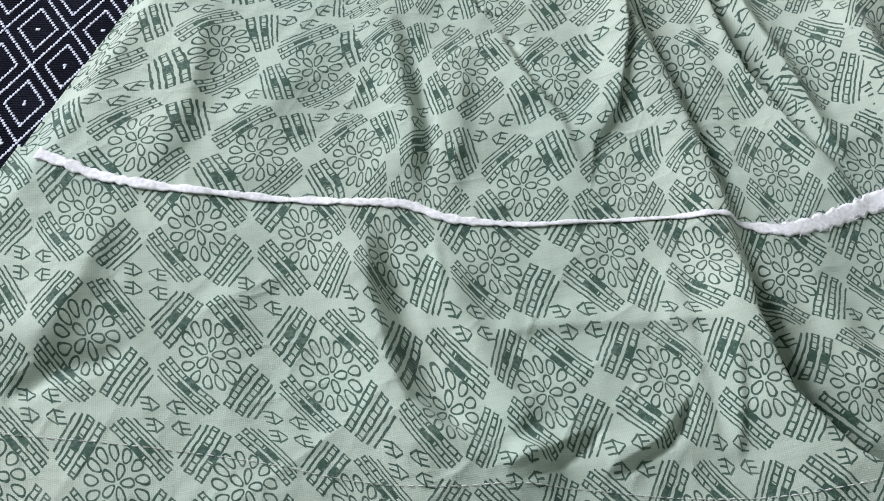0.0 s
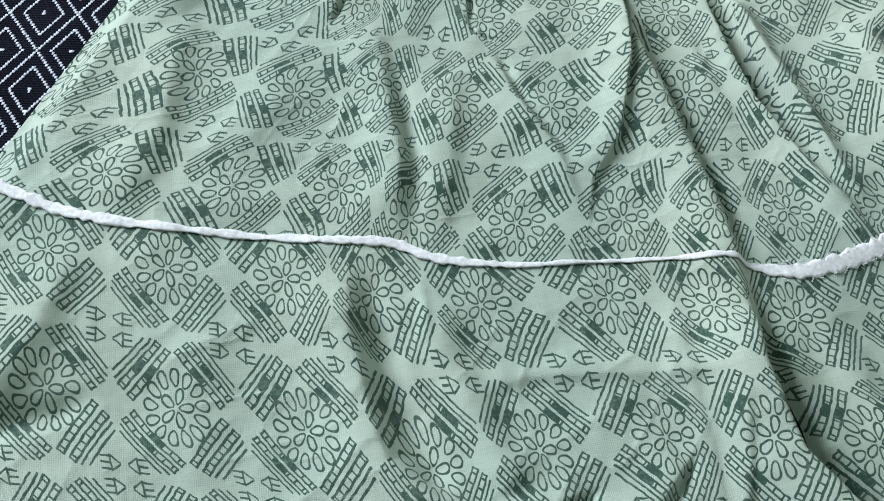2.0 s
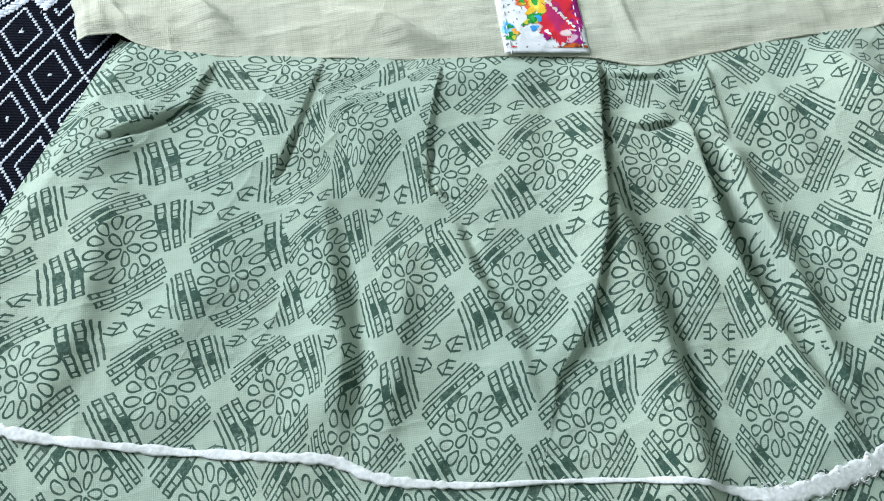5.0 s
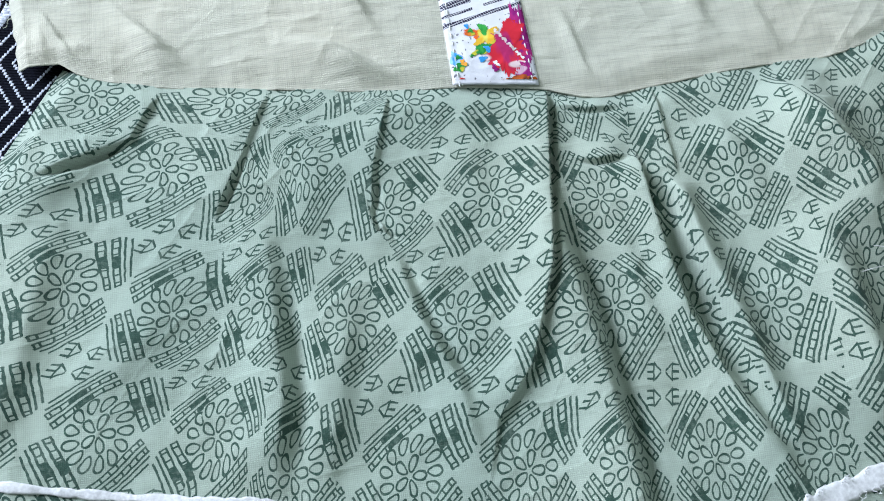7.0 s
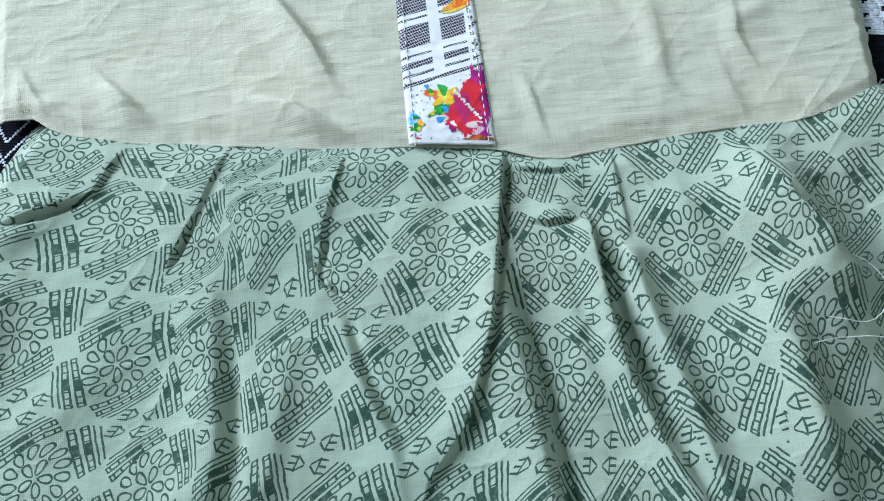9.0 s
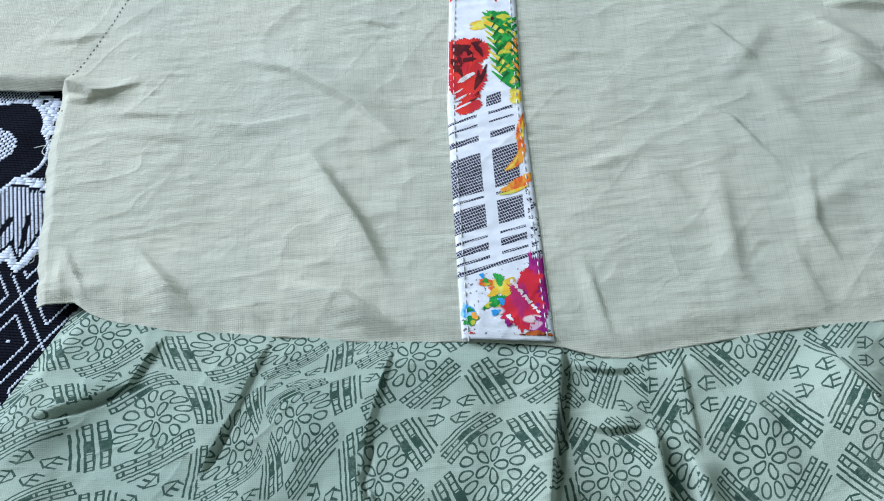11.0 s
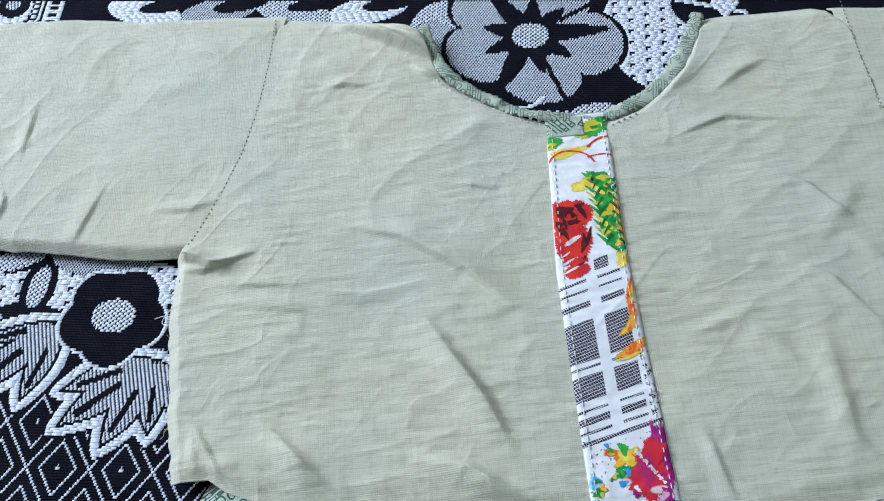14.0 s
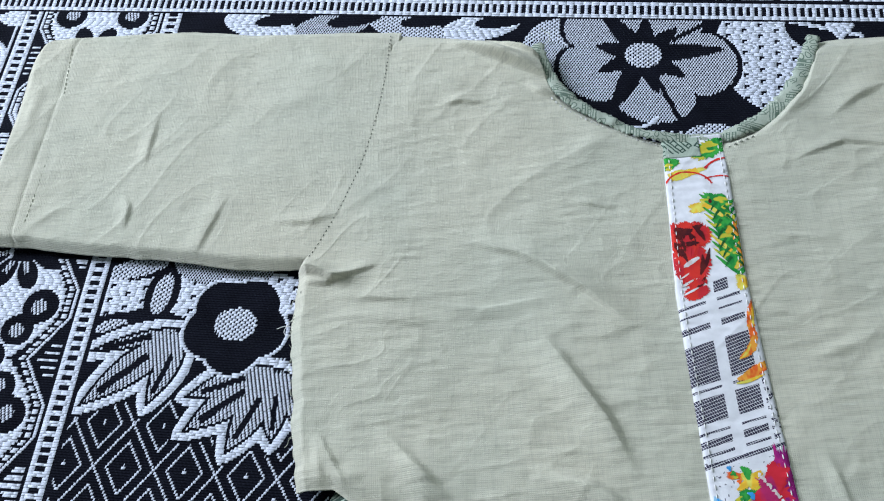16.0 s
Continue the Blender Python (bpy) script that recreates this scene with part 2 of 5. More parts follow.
def fold(x, y, line, h, wl, wr, fade=0.012, tail=1.0):
    """Height of a fold along a line of points: h on it, dying off over wl to its left (seen along it) and wr to its right."""
    best = np.full(x.shape, 1e9)
    side = np.zeros(x.shape)
    run = np.zeros(x.shape)
    total = sum(math.dist(a, b) for a, b in zip(line, line[1:]))
    gone = 0.0
    for (ax, ay), (bx, by) in zip(line, line[1:]):
        n = math.dist((ax, ay), (bx, by))
        dx, dy = (bx - ax) / n, (by - ay) / n
        s = np.clip((x - ax) * dx + (y - ay) * dy, 0, n)
        ex, ey = x - ax - s * dx, y - ay - s * dy
        d = np.hypot(ex, ey)
        near = d < best
        best = np.where(near, d, best)
        side = np.where(near, dx * ey - dy * ex, side)
        run = np.where(near, gone + s, run)
        gone += n
    w = np.where(side > 0, wl, wr)
    ends = smooth(0, fade, run) * smooth(0, fade * tail, total - run) if fade else np.sin(math.pi * np.clip(run / total, 0, 1)) ** 1.6
    return h * np.exp(-(best / w) ** 2) * ends


def curve(points, t):
    """Points along a line of points at the parameters t in 0..1, evenly by its length, rounded at its corners."""
    p = np.array(points, float)
    for _ in range(2):
        q = np.empty((2 * len(p), 2))
        q[0], q[-1] = p[0], p[-1]
        q[1:-1:2], q[2:-1:2] = p[:-1] * 0.75 + p[1:] * 0.25, p[:-1] * 0.25 + p[1:] * 0.75
        p = q
    along = np.r_[0, np.cumsum(np.hypot(*np.diff(p, axis=0).T))]
    along /= along[-1]
    return np.stack([np.interp(t, along, p[:, 0]), np.interp(t, along, p[:, 1])], -1)


def sheet(name, xs, ys, zs, uv=None):
    """A mesh from a grid of places, with smooth shading; uv: a function of the faces' places and corner places."""
    rows, cols = xs.shape
    turn = (xs[0, -1] - xs[0, 0]) * (ys[-1, 0] - ys[0, 0]) - (ys[0, -1] - ys[0, 0]) * (xs[-1, 0] - xs[0, 0])
    if turn < 0:
        xs, ys, zs = xs[::-1], ys[::-1], zs[::-1]
    me = bpy.data.meshes.new(name)
    k = np.arange(rows * cols).reshape(rows, cols)
    quads = np.stack([k[:-1, :-1], k[:-1, 1:], k[1:, 1:], k[1:, :-1]], -1).reshape(-1, 4)
    me.from_pydata(np.stack([xs, ys, zs], -1).reshape(-1, 3).tolist(), [], quads.tolist())
    me.polygons.foreach_set("use_smooth", [True] * len(quads))
    if uv:
        layer = me.uv_layers.new(name="print")
        fx, fy = xs.ravel(), ys.ravel()
        cx, cy = fx[quads].mean(1), fy[quads].mean(1)
        u, v = uv(cx[:, None], cy[:, None], fx[quads], fy[quads])
        layer.data.foreach_set("uv", np.stack([u, v], -1).ravel().tolist())
    me.update()
    return me


def thicken(ob, depth=0.0006):
    mod = ob.modifiers.new("cloth", "SOLIDIFY")
    mod.thickness, mod.offset = depth, -1
    return ob


def panels(bounds, blooms):
    """uv for sheet(): bounds give x by y between panels, left to right; blooms give for each panel the places of its printed
    flowers with their column and row. Between them the print is drawn out or gathered as the cloth is."""
    natural = np.array([[1 / 0.0365, 0.0], [0.0, 1 / 0.0460]])

    def local(x, y, flowers):
        f = np.array(flowers, float)
        px, py, cells = f[:, 0], f[:, 1], f[:, 2:]
        out = []
        dx, dy = px - x[..., None], py - y[..., None]
        w = 1 / (dx * dx + dy * dy + 0.006 ** 2) ** 1.6
        w = w / w.sum(-1, keepdims=True)
        mx, my = (w * dx).sum(-1), (w * dy).sum(-1)
        ex, ey = dx - mx[..., None], dy - my[..., None]
        hold = 0.010 ** 2
        xx, yy, xy = (w * ex * ex).sum(-1) + hold, (w * ey * ey).sum(-1) + hold, (w * ex * ey).sum(-1)
        det = xx * yy - xy * xy
        for k in (0, 1):
            value = cells[:, k]
            mean = (w * value).sum(-1)
            rest = value - mean[..., None]
            bx = (w * ex * rest).sum(-1) + hold * natural[k, 0]
            by = (w * ey * rest).sum(-1) + hold * natural[k, 1]
            out.append(mean - mx * (bx * yy - by * xy) / det - my * (by * xx - bx * xy) / det)
        return out

    def uv(cx, cy, x, y):
        which = sum((cx > np.interp(-cy, [-b for b, _ in line], [a for _, a in line])).astype(int) for line in bounds)
        which = np.broadcast_to(which, x.shape)
        u, v = np.zeros(x.shape), np.zeros(x.shape)
        for k, flowers in enumerate(blooms):
            here = which == k
            if here.any():
                u[here], v[here] = local(x[here], y[here], flowers)
        return u, v
    return uv


WAIST = [(-0.147, 0.027), (-0.138, 0.020), (-0.113, 0.014), (-0.078, 0.010), (-0.037, 0.005), (-0.015, 0.0045), (0.016, 0.0015), (0.023, -0.0015), (0.035, -0.005), (0.047, -0.003), (0.078, 0.001), (0.099, 0.003), (0.120, 0.003), (0.138, 0.008), (0.158, 0.018)]
HEM = [(-0.219, -0.088), (-0.211, -0.093), (-0.183, -0.109), (-0.143, -0.118), (-0.100, -0.126), (-0.086, -0.128), (-0.075, -0.136), (-0.045, -0.141), (-0.025, -0.142), (0.001, -0.145), (0.021, -0.149), (0.042, -0.156), (0.061, -0.153), (0.083, -0.147), (0.120, -0.137), (0.220, -0.100)]
BOTTOM = [(-0.300, -0.215), (-0.200, -0.270), (-0.090, -0.305), (0.030, -0.325), (0.140, -0.310), (0.270, -0.240)]

PLEATS = [
    ([(-0.113, 0.013), (-0.124, -0.005), (-0.138, -0.0105), (-0.152, -0.014)], 0.0020, 0.0007, 0.012),
    ([(-0.077, 0.010), (-0.088, -0.015), (-0.099, -0.038)], 0.0015, 0.0006, 0.010),
    ([(-0.037, 0.005), (-0.046, -0.025), (-0.048, -0.040), (-0.040, -0.054)], 0.0016, 0.0006, 0.010),
    ([(0.0175, 0.003), (0.0125, -0.031), (0.0065, -0.066), (-0.004, -0.096), (-0.017, -0.112), (-0.025, -0.139)], 0.0042, 0.0008, 0.011),
    ([(0.018, -0.005), (0.030, -0.0085), (0.044, -0.009)], 0.0018, 0.005, 0.0006),
    ([(0.018, -0.0066), (0.030, -0.0101), (0.044, -0.0106)], -0.0013, 0.0006, 0.0007),
    ([(0.021, -0.0265), (0.030, -0.0285), (0.043, -0.0275)], 0.0020, 0.006, 0.0006),
    ([(0.021, -0.0281), (0.030, -0.0301), (0.043, -0.0291)], -0.0015, 0.0006, 0.0007),
    ([(0.0535, 0.000), (0.0545, -0.020), (0.056, -0.040)], 0.0014, 0.0007, 0.005),
    ([(-0.049, -0.034), (-0.046, -0.046), (-0.036, -0.052)], -0.0020, 0.0008, 0.0008),
    ([(0.0440, -0.030), (0.0460, -0.051), (0.0480, -0.069), (0.0500, -0.086), (0.0590, -0.111)], -0.0026, 0.0010, 0.0010),
    ([(0.0425, -0.026), (0.0445, -0.051), (0.0465, -0.069), (0.0485, -0.086), (0.0570, -0.111), (0.067, -0.138)], 0.0050, 0.0012, 0.0070),
    ([(0.052, -0.034), (0.058, -0.070), (0.068, -0.103), (0.078, -0.140)], 0.0045, 0.006, 0.0012),
    ([(0.097, -0.003), (0.108, -0.034), (0.124, -0.052)], 0.0040, 0.0008, 0.008),
    ([(0.006, -0.030), (0.015, -0.084), (0.020, -0.127), (0.021, -0.178)], 0.0062, 0.0050, 0.012),
    ([(0.060, -0.080), (0.064, -0.110), (0.074, -0.155)], 0.0065, 0.006, 0.009),
    ([(-0.084, -0.030), (-0.082, -0.098), (-0.090, -0.135)], 0.0040, 0.0045, 0.011),
    ([(-0.148, -0.025), (-0.160, -0.075), (-0.178, -0.115)], 0.0036, 0.006, 0.012),
    ([(-0.108, -0.045), (-0.125, -0.075), (-0.150, -0.105)], 0.0020, 0.007, 0.010),
    ([(-0.056, -0.055), (-0.064, -0.095), (-0.076, -0.138)], 0.0026, 0.005, 0.010),
    ([(-0.044, -0.052), (-0.037, -0.078), (-0.028, -0.098), (-0.024, -0.130)], 0.0030, 0.003, 0.009),
    ([(0.098, 0.002), (0.104, -0.018), (0.110, -0.034), (0.117, -0.052), (0.132, -0.082)], 0.0135, 0.0110, 0.022),
    ([(0.094, -0.050), (0.098, -0.090), (0.106, -0.140)], 0.0090, 0.008, 0.014),
    ([(0.130, -0.010), (0.140, -0.050), (0.150, -0.120)], -0.0045, 0.012, 0.016),
    ([(0.104, -0.060), (0.102, -0.100), (0.110, -0.145)], 0.0035, 0.005, 0.009),
    ([(-0.128, 0.000), (-0.148, -0.018), (-0.172, -0.036)], 0.0034, 0.006, 0.008),
    ([(-0.060, -0.004), (-0.068, -0.030), (-0.070, -0.050)], 0.0020, 0.006, 0.007),
    ([(-0.010, 0.000), (-0.014, -0.025), (-0.010, -0.050)], 0.0014, 0.006, 0.007),
    ([(0.070, 0.000), (0.074, -0.025), (0.084, -0.060)], 0.0026, 0.005, 0.007),
    ([(0.030, -0.033), (0.034, -0.070), (0.040, -0.110)], 0.0022, 0.004, 0.005),
    ([(0.013, -0.036), (0.023, -0.084), (0.027, -0.127), (0.026, -0.160)], -0.0042, 0.0030, 0.0030),
    ([(0.0485, -0.036), (0.0500, -0.060), (0.0535, -0.078), (0.0590, -0.098), (0.0680, -0.124), (0.077, -0.145)], -0.0062, 0.0036, 0.0030),
    ([(0.0535, -0.038), (0.0535, -0.058), (0.0590, -0.077), (0.0635, -0.094), (0.0705, -0.117)], 0.0034, 0.0060, 0.0012),
    ([(-0.040, -0.053), (-0.033, -0.078), (-0.024, -0.098)], -0.0020, 0.0020, 0.0020),
    ([(-0.077, -0.050), (-0.076, -0.095), (-0.081, -0.130)], -0.0028, 0.003, 0.003),
    ([(-0.124, -0.006), (-0.140, -0.013), (-0.156, -0.017)], -0.0030, 0.0012, 0.0012),
    ([(0.0190, 0.000), (0.0142, -0.031), (0.0082, -0.066), (-0.0025, -0.096)], -0.0034, 0.0012, 0.0010),
    ([(-0.0865, -0.015), (-0.0975, -0.038)], -0.0020, 0.0010, 0.0010),
    ([(-0.0445, -0.025), (-0.0465, -0.042)], -0.0018, 0.0010, 0.0010),
    ([(0.138, -0.030), (0.150, -0.075)], -0.0040, 0.006, 0.006),
]
LOWER_FOLDS = [
    ([(0.022, -0.130), (0.022, -0.150), (0.017, -0.186), (0.021, -0.215), (0.035, -0.238), (0.070, -0.262)], 0.0125, 0.0045, 0.015),
    ([(-0.104, -0.128), (-0.106, -0.158), (-0.103, -0.188), (-0.100, -0.201), (-0.088, -0.214), (-0.072, -0.2235), (-0.054, -0.222)], 0.0062, 0.0045, 0.013),
    ([(-0.076, -0.130), (-0.078, -0.160), (-0.070, -0.195), (-0.060, -0.215)], 0.0035, 0.007, 0.007),
    ([(-0.069, -0.181), (-0.053, -0.178), (-0.025, -0.181), (0.010, -0.186)], 0.0014, 0.006, 0.0025),
    ([(-0.077, -0.226), (-0.061, -0.222), (-0.040, -0.214)], 0.0028, 0.006, 0.0015),
    ([(-0.045, -0.231), (-0.022, -0.222), (-0.008, -0.208)], 0.0024, 0.006, 0.0015),
    ([(-0.184, -0.110), (-0.198, -0.146), (-0.215, -0.170)], 0.0040, 0.006, 0.012),
    ([(0.000, -0.150), (-0.004, -0.180), (-0.004, -0.215), (-0.006, -0.235)], 0.0016, 0.003, 0.008),
    ([(0.045, -0.158), (0.050, -0.190), (0.060, -0.220)], 0.0025, 0.006, 0.008),
    ([(-0.145, -0.122), (-0.150, -0.160), (-0.160, -0.200)], 0.0014, 0.012, 0.012),
    ([(0.010, -0.190), (0.006, -0.215), (0.000, -0.236)], 0.0022, 0.002, 0.005),
    ([(0.029, -0.146), (0.0275, -0.186), (0.031, -0.214), (0.045, -0.236), (0.075, -0.255)], -0.0080, 0.0040, 0.0036),
    ([(-0.096, -0.130), (-0.097, -0.160), (-0.092, -0.190), (-0.082, -0.214)], -0.0032, 0.004, 0.004),
    ([(-0.070, -0.230), (-0.050, -0.224), (-0.036, -0.214)], -0.0022, 0.0014, 0.0014),
    ([(-0.040, -0.233), (-0.018, -0.224), (-0.006, -0.208)], -0.0020, 0.0012, 0.0012),
    ([(-0.180, -0.170), (-0.205, -0.172), (-0.222, -0.182)], -0.0035, 0.004, 0.004),
    ([(-0.080, -0.134), (-0.082, -0.165)], 0.0020, 0.002, 0.002),
]


def rough_cloth(x, y, seed, amount):
    return amount * (0.0016 * value_noise(x, y, 0.034, seed) + 0.0007 * value_noise(x, y, 0.013, seed + 1) + 0.00022 * value_noise(x, y, 0.0045, seed + 2))


def creases(x, y, seed):
    """Fine sharp crumples in two slanting directions."""
    out = 0
    for k, (turn, size, amount) in enumerate(((0.5, 0.042, 0.0008), (-0.6, 0.030, 0.0006), (0.9, 0.018, 0.0006), (0.15, 0.011, 0.00044), (-0.25, 0.006, 0.00022))):
        u, v = x * math.cos(turn) + y * math.sin(turn), y * math.cos(turn) - x * math.sin(turn)
        n = value_noise(u * 0.5, v * 1.3, size, seed + 7 * k)
        mask = 0.5 + 0.5 * value_noise(x, y, 0.05, seed + 50 + k)
        out = out + amount * mask * (1 - np.abs(n)) ** 9
    return out


def upper_z(x, y):
    z = 0.0085 + rough_cloth(x, y, 3, 1.0) + 0.9 * creases(x, y, 131)
    for line, h, wl, wr in PLEATS:
        z = z + fold(x, y, line, h, wl, wr, 0.010 if min(wl, wr) < 0.0025 else 0.034, 6.0 if min(wl, wr) < 0.0025 and math.dist(line[0], line[-1]) > 0.07 else 1.0)
    return z


def lower_z(x, y):
    z = 0.0070 + rough_cloth(x, y, 8, 1.0) + 0.9 * creases(x, y, 141)
    for line, h, wl, wr in LOWER_FOLDS:
        z = z + fold(x, y, line, h, wl, wr)
    return z


dress = tagged(new("dress"), "sage green cotton dress with block-printed skirt, laid flat on the bedspread", "dress")

A, B = np.meshgrid(np.linspace(0, 1, 820), np.linspace(0, 1, 400))
top, low = curve(WAIST, A[0]), curve(HEM, A[0])
X, Y = top[:, 0] * (1 - B) + low[:, 0] * B, top[:, 1] * (1 - B) + low[:, 1] * B
edge = smooth(0, 0.03, A) * smooth(0, 0.03, 1 - A)
Z = (upper_z(X, Y) - 0.002) * (0.12 + 0.88 * edge) * (0.72 + 0.28 * smooth(0, 0.06, B)) + 0.002
FAR_LEFT = [(-0.178, -0.042, -1, -1), (-0.146, -0.054, 0, -1), (-0.177, -0.093, 0, -2), (-0.137, -0.101, 1, -2)]
LEFT = [(-0.146, -0.054, 0, -1), (-0.113, -0.067, 1, -1), (-0.177, -0.093, 0, -2), (-0.137, -0.101, 1, -2), (-0.102, -0.106, 2, -2)]
MID = [(-0.084, -0.066, 2, -1), (-0.059, -0.075, 3, -1), (-0.102, -0.106, 2, -2), (-0.081, -0.120, 3, -2)]
upper_uv = panels(
    [[(0.014, -0.113), (-0.002, -0.125), (-0.010, -0.138), (-0.013, -0.152), (-0.030, -0.215), (-0.140, -0.230)],
     [(0.012, -0.077), (-0.008, -0.085), (-0.037, -0.099), (-0.060, -0.094), (-0.140, -0.118)],
     [(0.010, -0.036), (-0.013, -0.043), (-0.031, -0.049), (-0.043, -0.049), (-0.054, -0.042), (-0.090, -0.068), (-0.140, -0.0679)],
     [(0.000, 0.018), (-0.037, 0.011), (-0.064, 0.007), (-0.095, -0.003), (-0.109, -0.015), (-0.140, -0.026)],
     [(0.000, 0.020), (-0.024, 0.016), (-0.056, 0.019), (-0.083, 0.022), (-0.150, 0.024)],
     [(0.000, 0.042), (-0.030, 0.043), (-0.051, 0.045), (-0.069, 0.047), (-0.086, 0.049), (-0.111, 0.058), (-0.137, 0.067), (-0.150, 0.072)],
     [(0.000, 0.050), (-0.038, 0.053), (-0.058, 0.0535), (-0.076, 0.058), (-0.093, 0.062), (-0.116, 0.069), (-0.150, 0.080)],
     [(0.003, 0.098), (-0.010, 0.102), (-0.028, 0.107), (-0.044, 0.113), (-0.075, 0.094), (-0.150, 0.090)]],
    [FAR_LEFT + [(-0.136, 0.013, -1, 1), (-0.156, -0.017, -1, 0)],
     LEFT + [(-0.091, 0.008, 0, 1), (-0.114, -0.017, 0, 0)],
     LEFT[1:] + MID + [(-0.071, 0.007, 1, 1), (-0.088, -0.028, 1, 0), (-0.069, -0.020, 2, 0)],
     MID + [(-0.032, -0.001, 3, 1), (0.007, -0.002, 4, 1), (-0.043, -0.040, 3, 0), (-0.008, -0.038, 4, 0), (-0.025, -0.081, 4, -1), (-0.046, -0.125, 4, -2)],
     [(0.016, -0.083, 5, -1), (-0.046, -0.125, 4, -2), (-0.010, -0.128, 5, -2), (0.019, -0.131, 6, -2)],
     [(0.028, -0.043, 6, 0), (0.026, -0.080, 6, -1), (-0.010, -0.128, 5, -2), (0.019, -0.131, 6, -2), (0.047, -0.132, 7, -2), (0.050, -0.006, 7, 1)],
     [(0.053, -0.083, 7, -1), (0.047, -0.132, 7, -2), (0.019, -0.131, 6, -2)],
     [(0.075, -0.041, 8, 0), (0.076, -0.086, 8, -1), (0.047, -0.132, 7, -2), (0.085, -0.134, 8, -2), (0.075, 0.004, 8, 1), (0.109, -0.078, 9, -1)],
     [(0.128, -0.031, 9, 0), (0.109, -0.078, 9, -1), (0.112, -0.126, 9, -2), (0.143, -0.074, 10, -1)]])
skirt = thicken(part("skirt_upper_tier", sheet("skirt_upper_tier", X, Y, Z, upper_uv), PRINT, dress, "pleated printed cotton tier of the skirt"))

A, B = np.meshgrid(np.linspace(0, 1, 700), np.linspace(0, 1, 320))
top, low = curve(HEM, A[0]) + (0, 0.003), curve(BOTTOM, A[0])
X, Y = top[:, 0] * (1 - B) + low[:, 0] * B, top[:, 1] * (1 - B) + low[:, 1] * B
edge = smooth(0, 0.03, A) * smooth(0, 0.03, 1 - A) * smooth(0, 0.04, 1 - B)
seam = smooth(0.035, 0.2, B)
Z = ((upper_z(X, Y) - 0.0006) * (1 - seam) + lower_z(X, Y) * seam - 0.002) * (0.12 + 0.88 * edge) + 0.002
lower_uv = panels([], [[
    (-0.195, -0.118, 0, 0), (-0.159, -0.129, 1, 0), (-0.123, -0.137, 2, 0), (-0.096, -0.144, 3, 0), (-0.063, -0.153, 4, 0), (-0.021, -0.155, 5, 0), (0.010, -0.164, 6, 0), (0.038, -0.171, 7, 0),
    (-0.195, -0.164, 0, -1), (-0.158, -0.175, 1, -1), (-0.121, -0.187, 2, -1), (-0.086, -0.203, 3, -1), (-0.054, -0.202, 4, -1), (-0.015, -0.203, 5, -1), (0.014, -0.210, 6, -1), (0.050, -0.214, 7, -1),
    (-0.187, -0.212, 0, -2), (-0.150, -0.219, 1, -2), (0.076, -0.170, 8, 0), (-0.229, -0.105, -1, 0)]])
frill = thicken(part("skirt_lower_tier", sheet("skirt_lower_tier", X, Y, Z, lower_uv), PRINT, dress, "printed cotton frill with a stitched hem"))

# bodice
SHOULDERS = [(-0.1640, 0.117), (-0.1600, 0.121), (-0.1460, 0.146), (-0.1350, 0.177), (-0.1290, 0.205), (-0.1260, 0.238), (-0.1200, 0.2375), (-0.0950, 0.2330), (-0.0610, 0.2250), (-0.0580, 0.2100), (-0.0540, 0.1980), (-0.0460, 0.1880), (-0.0240, 0.1725), (-0.0110, 0.1670), (0.0120, 0.1650), (0.0340, 0.1745), (0.0500, 0.1920), (0.0570, 0.2080), (0.0600, 0.2160), (0.0900, 0.2150), (0.1200, 0.2150), (0.1215, 0.1850), (0.1225, 0.1570), (0.1300, 0.1320), (0.1460, 0.1120), (0.1500, 0.1080)]
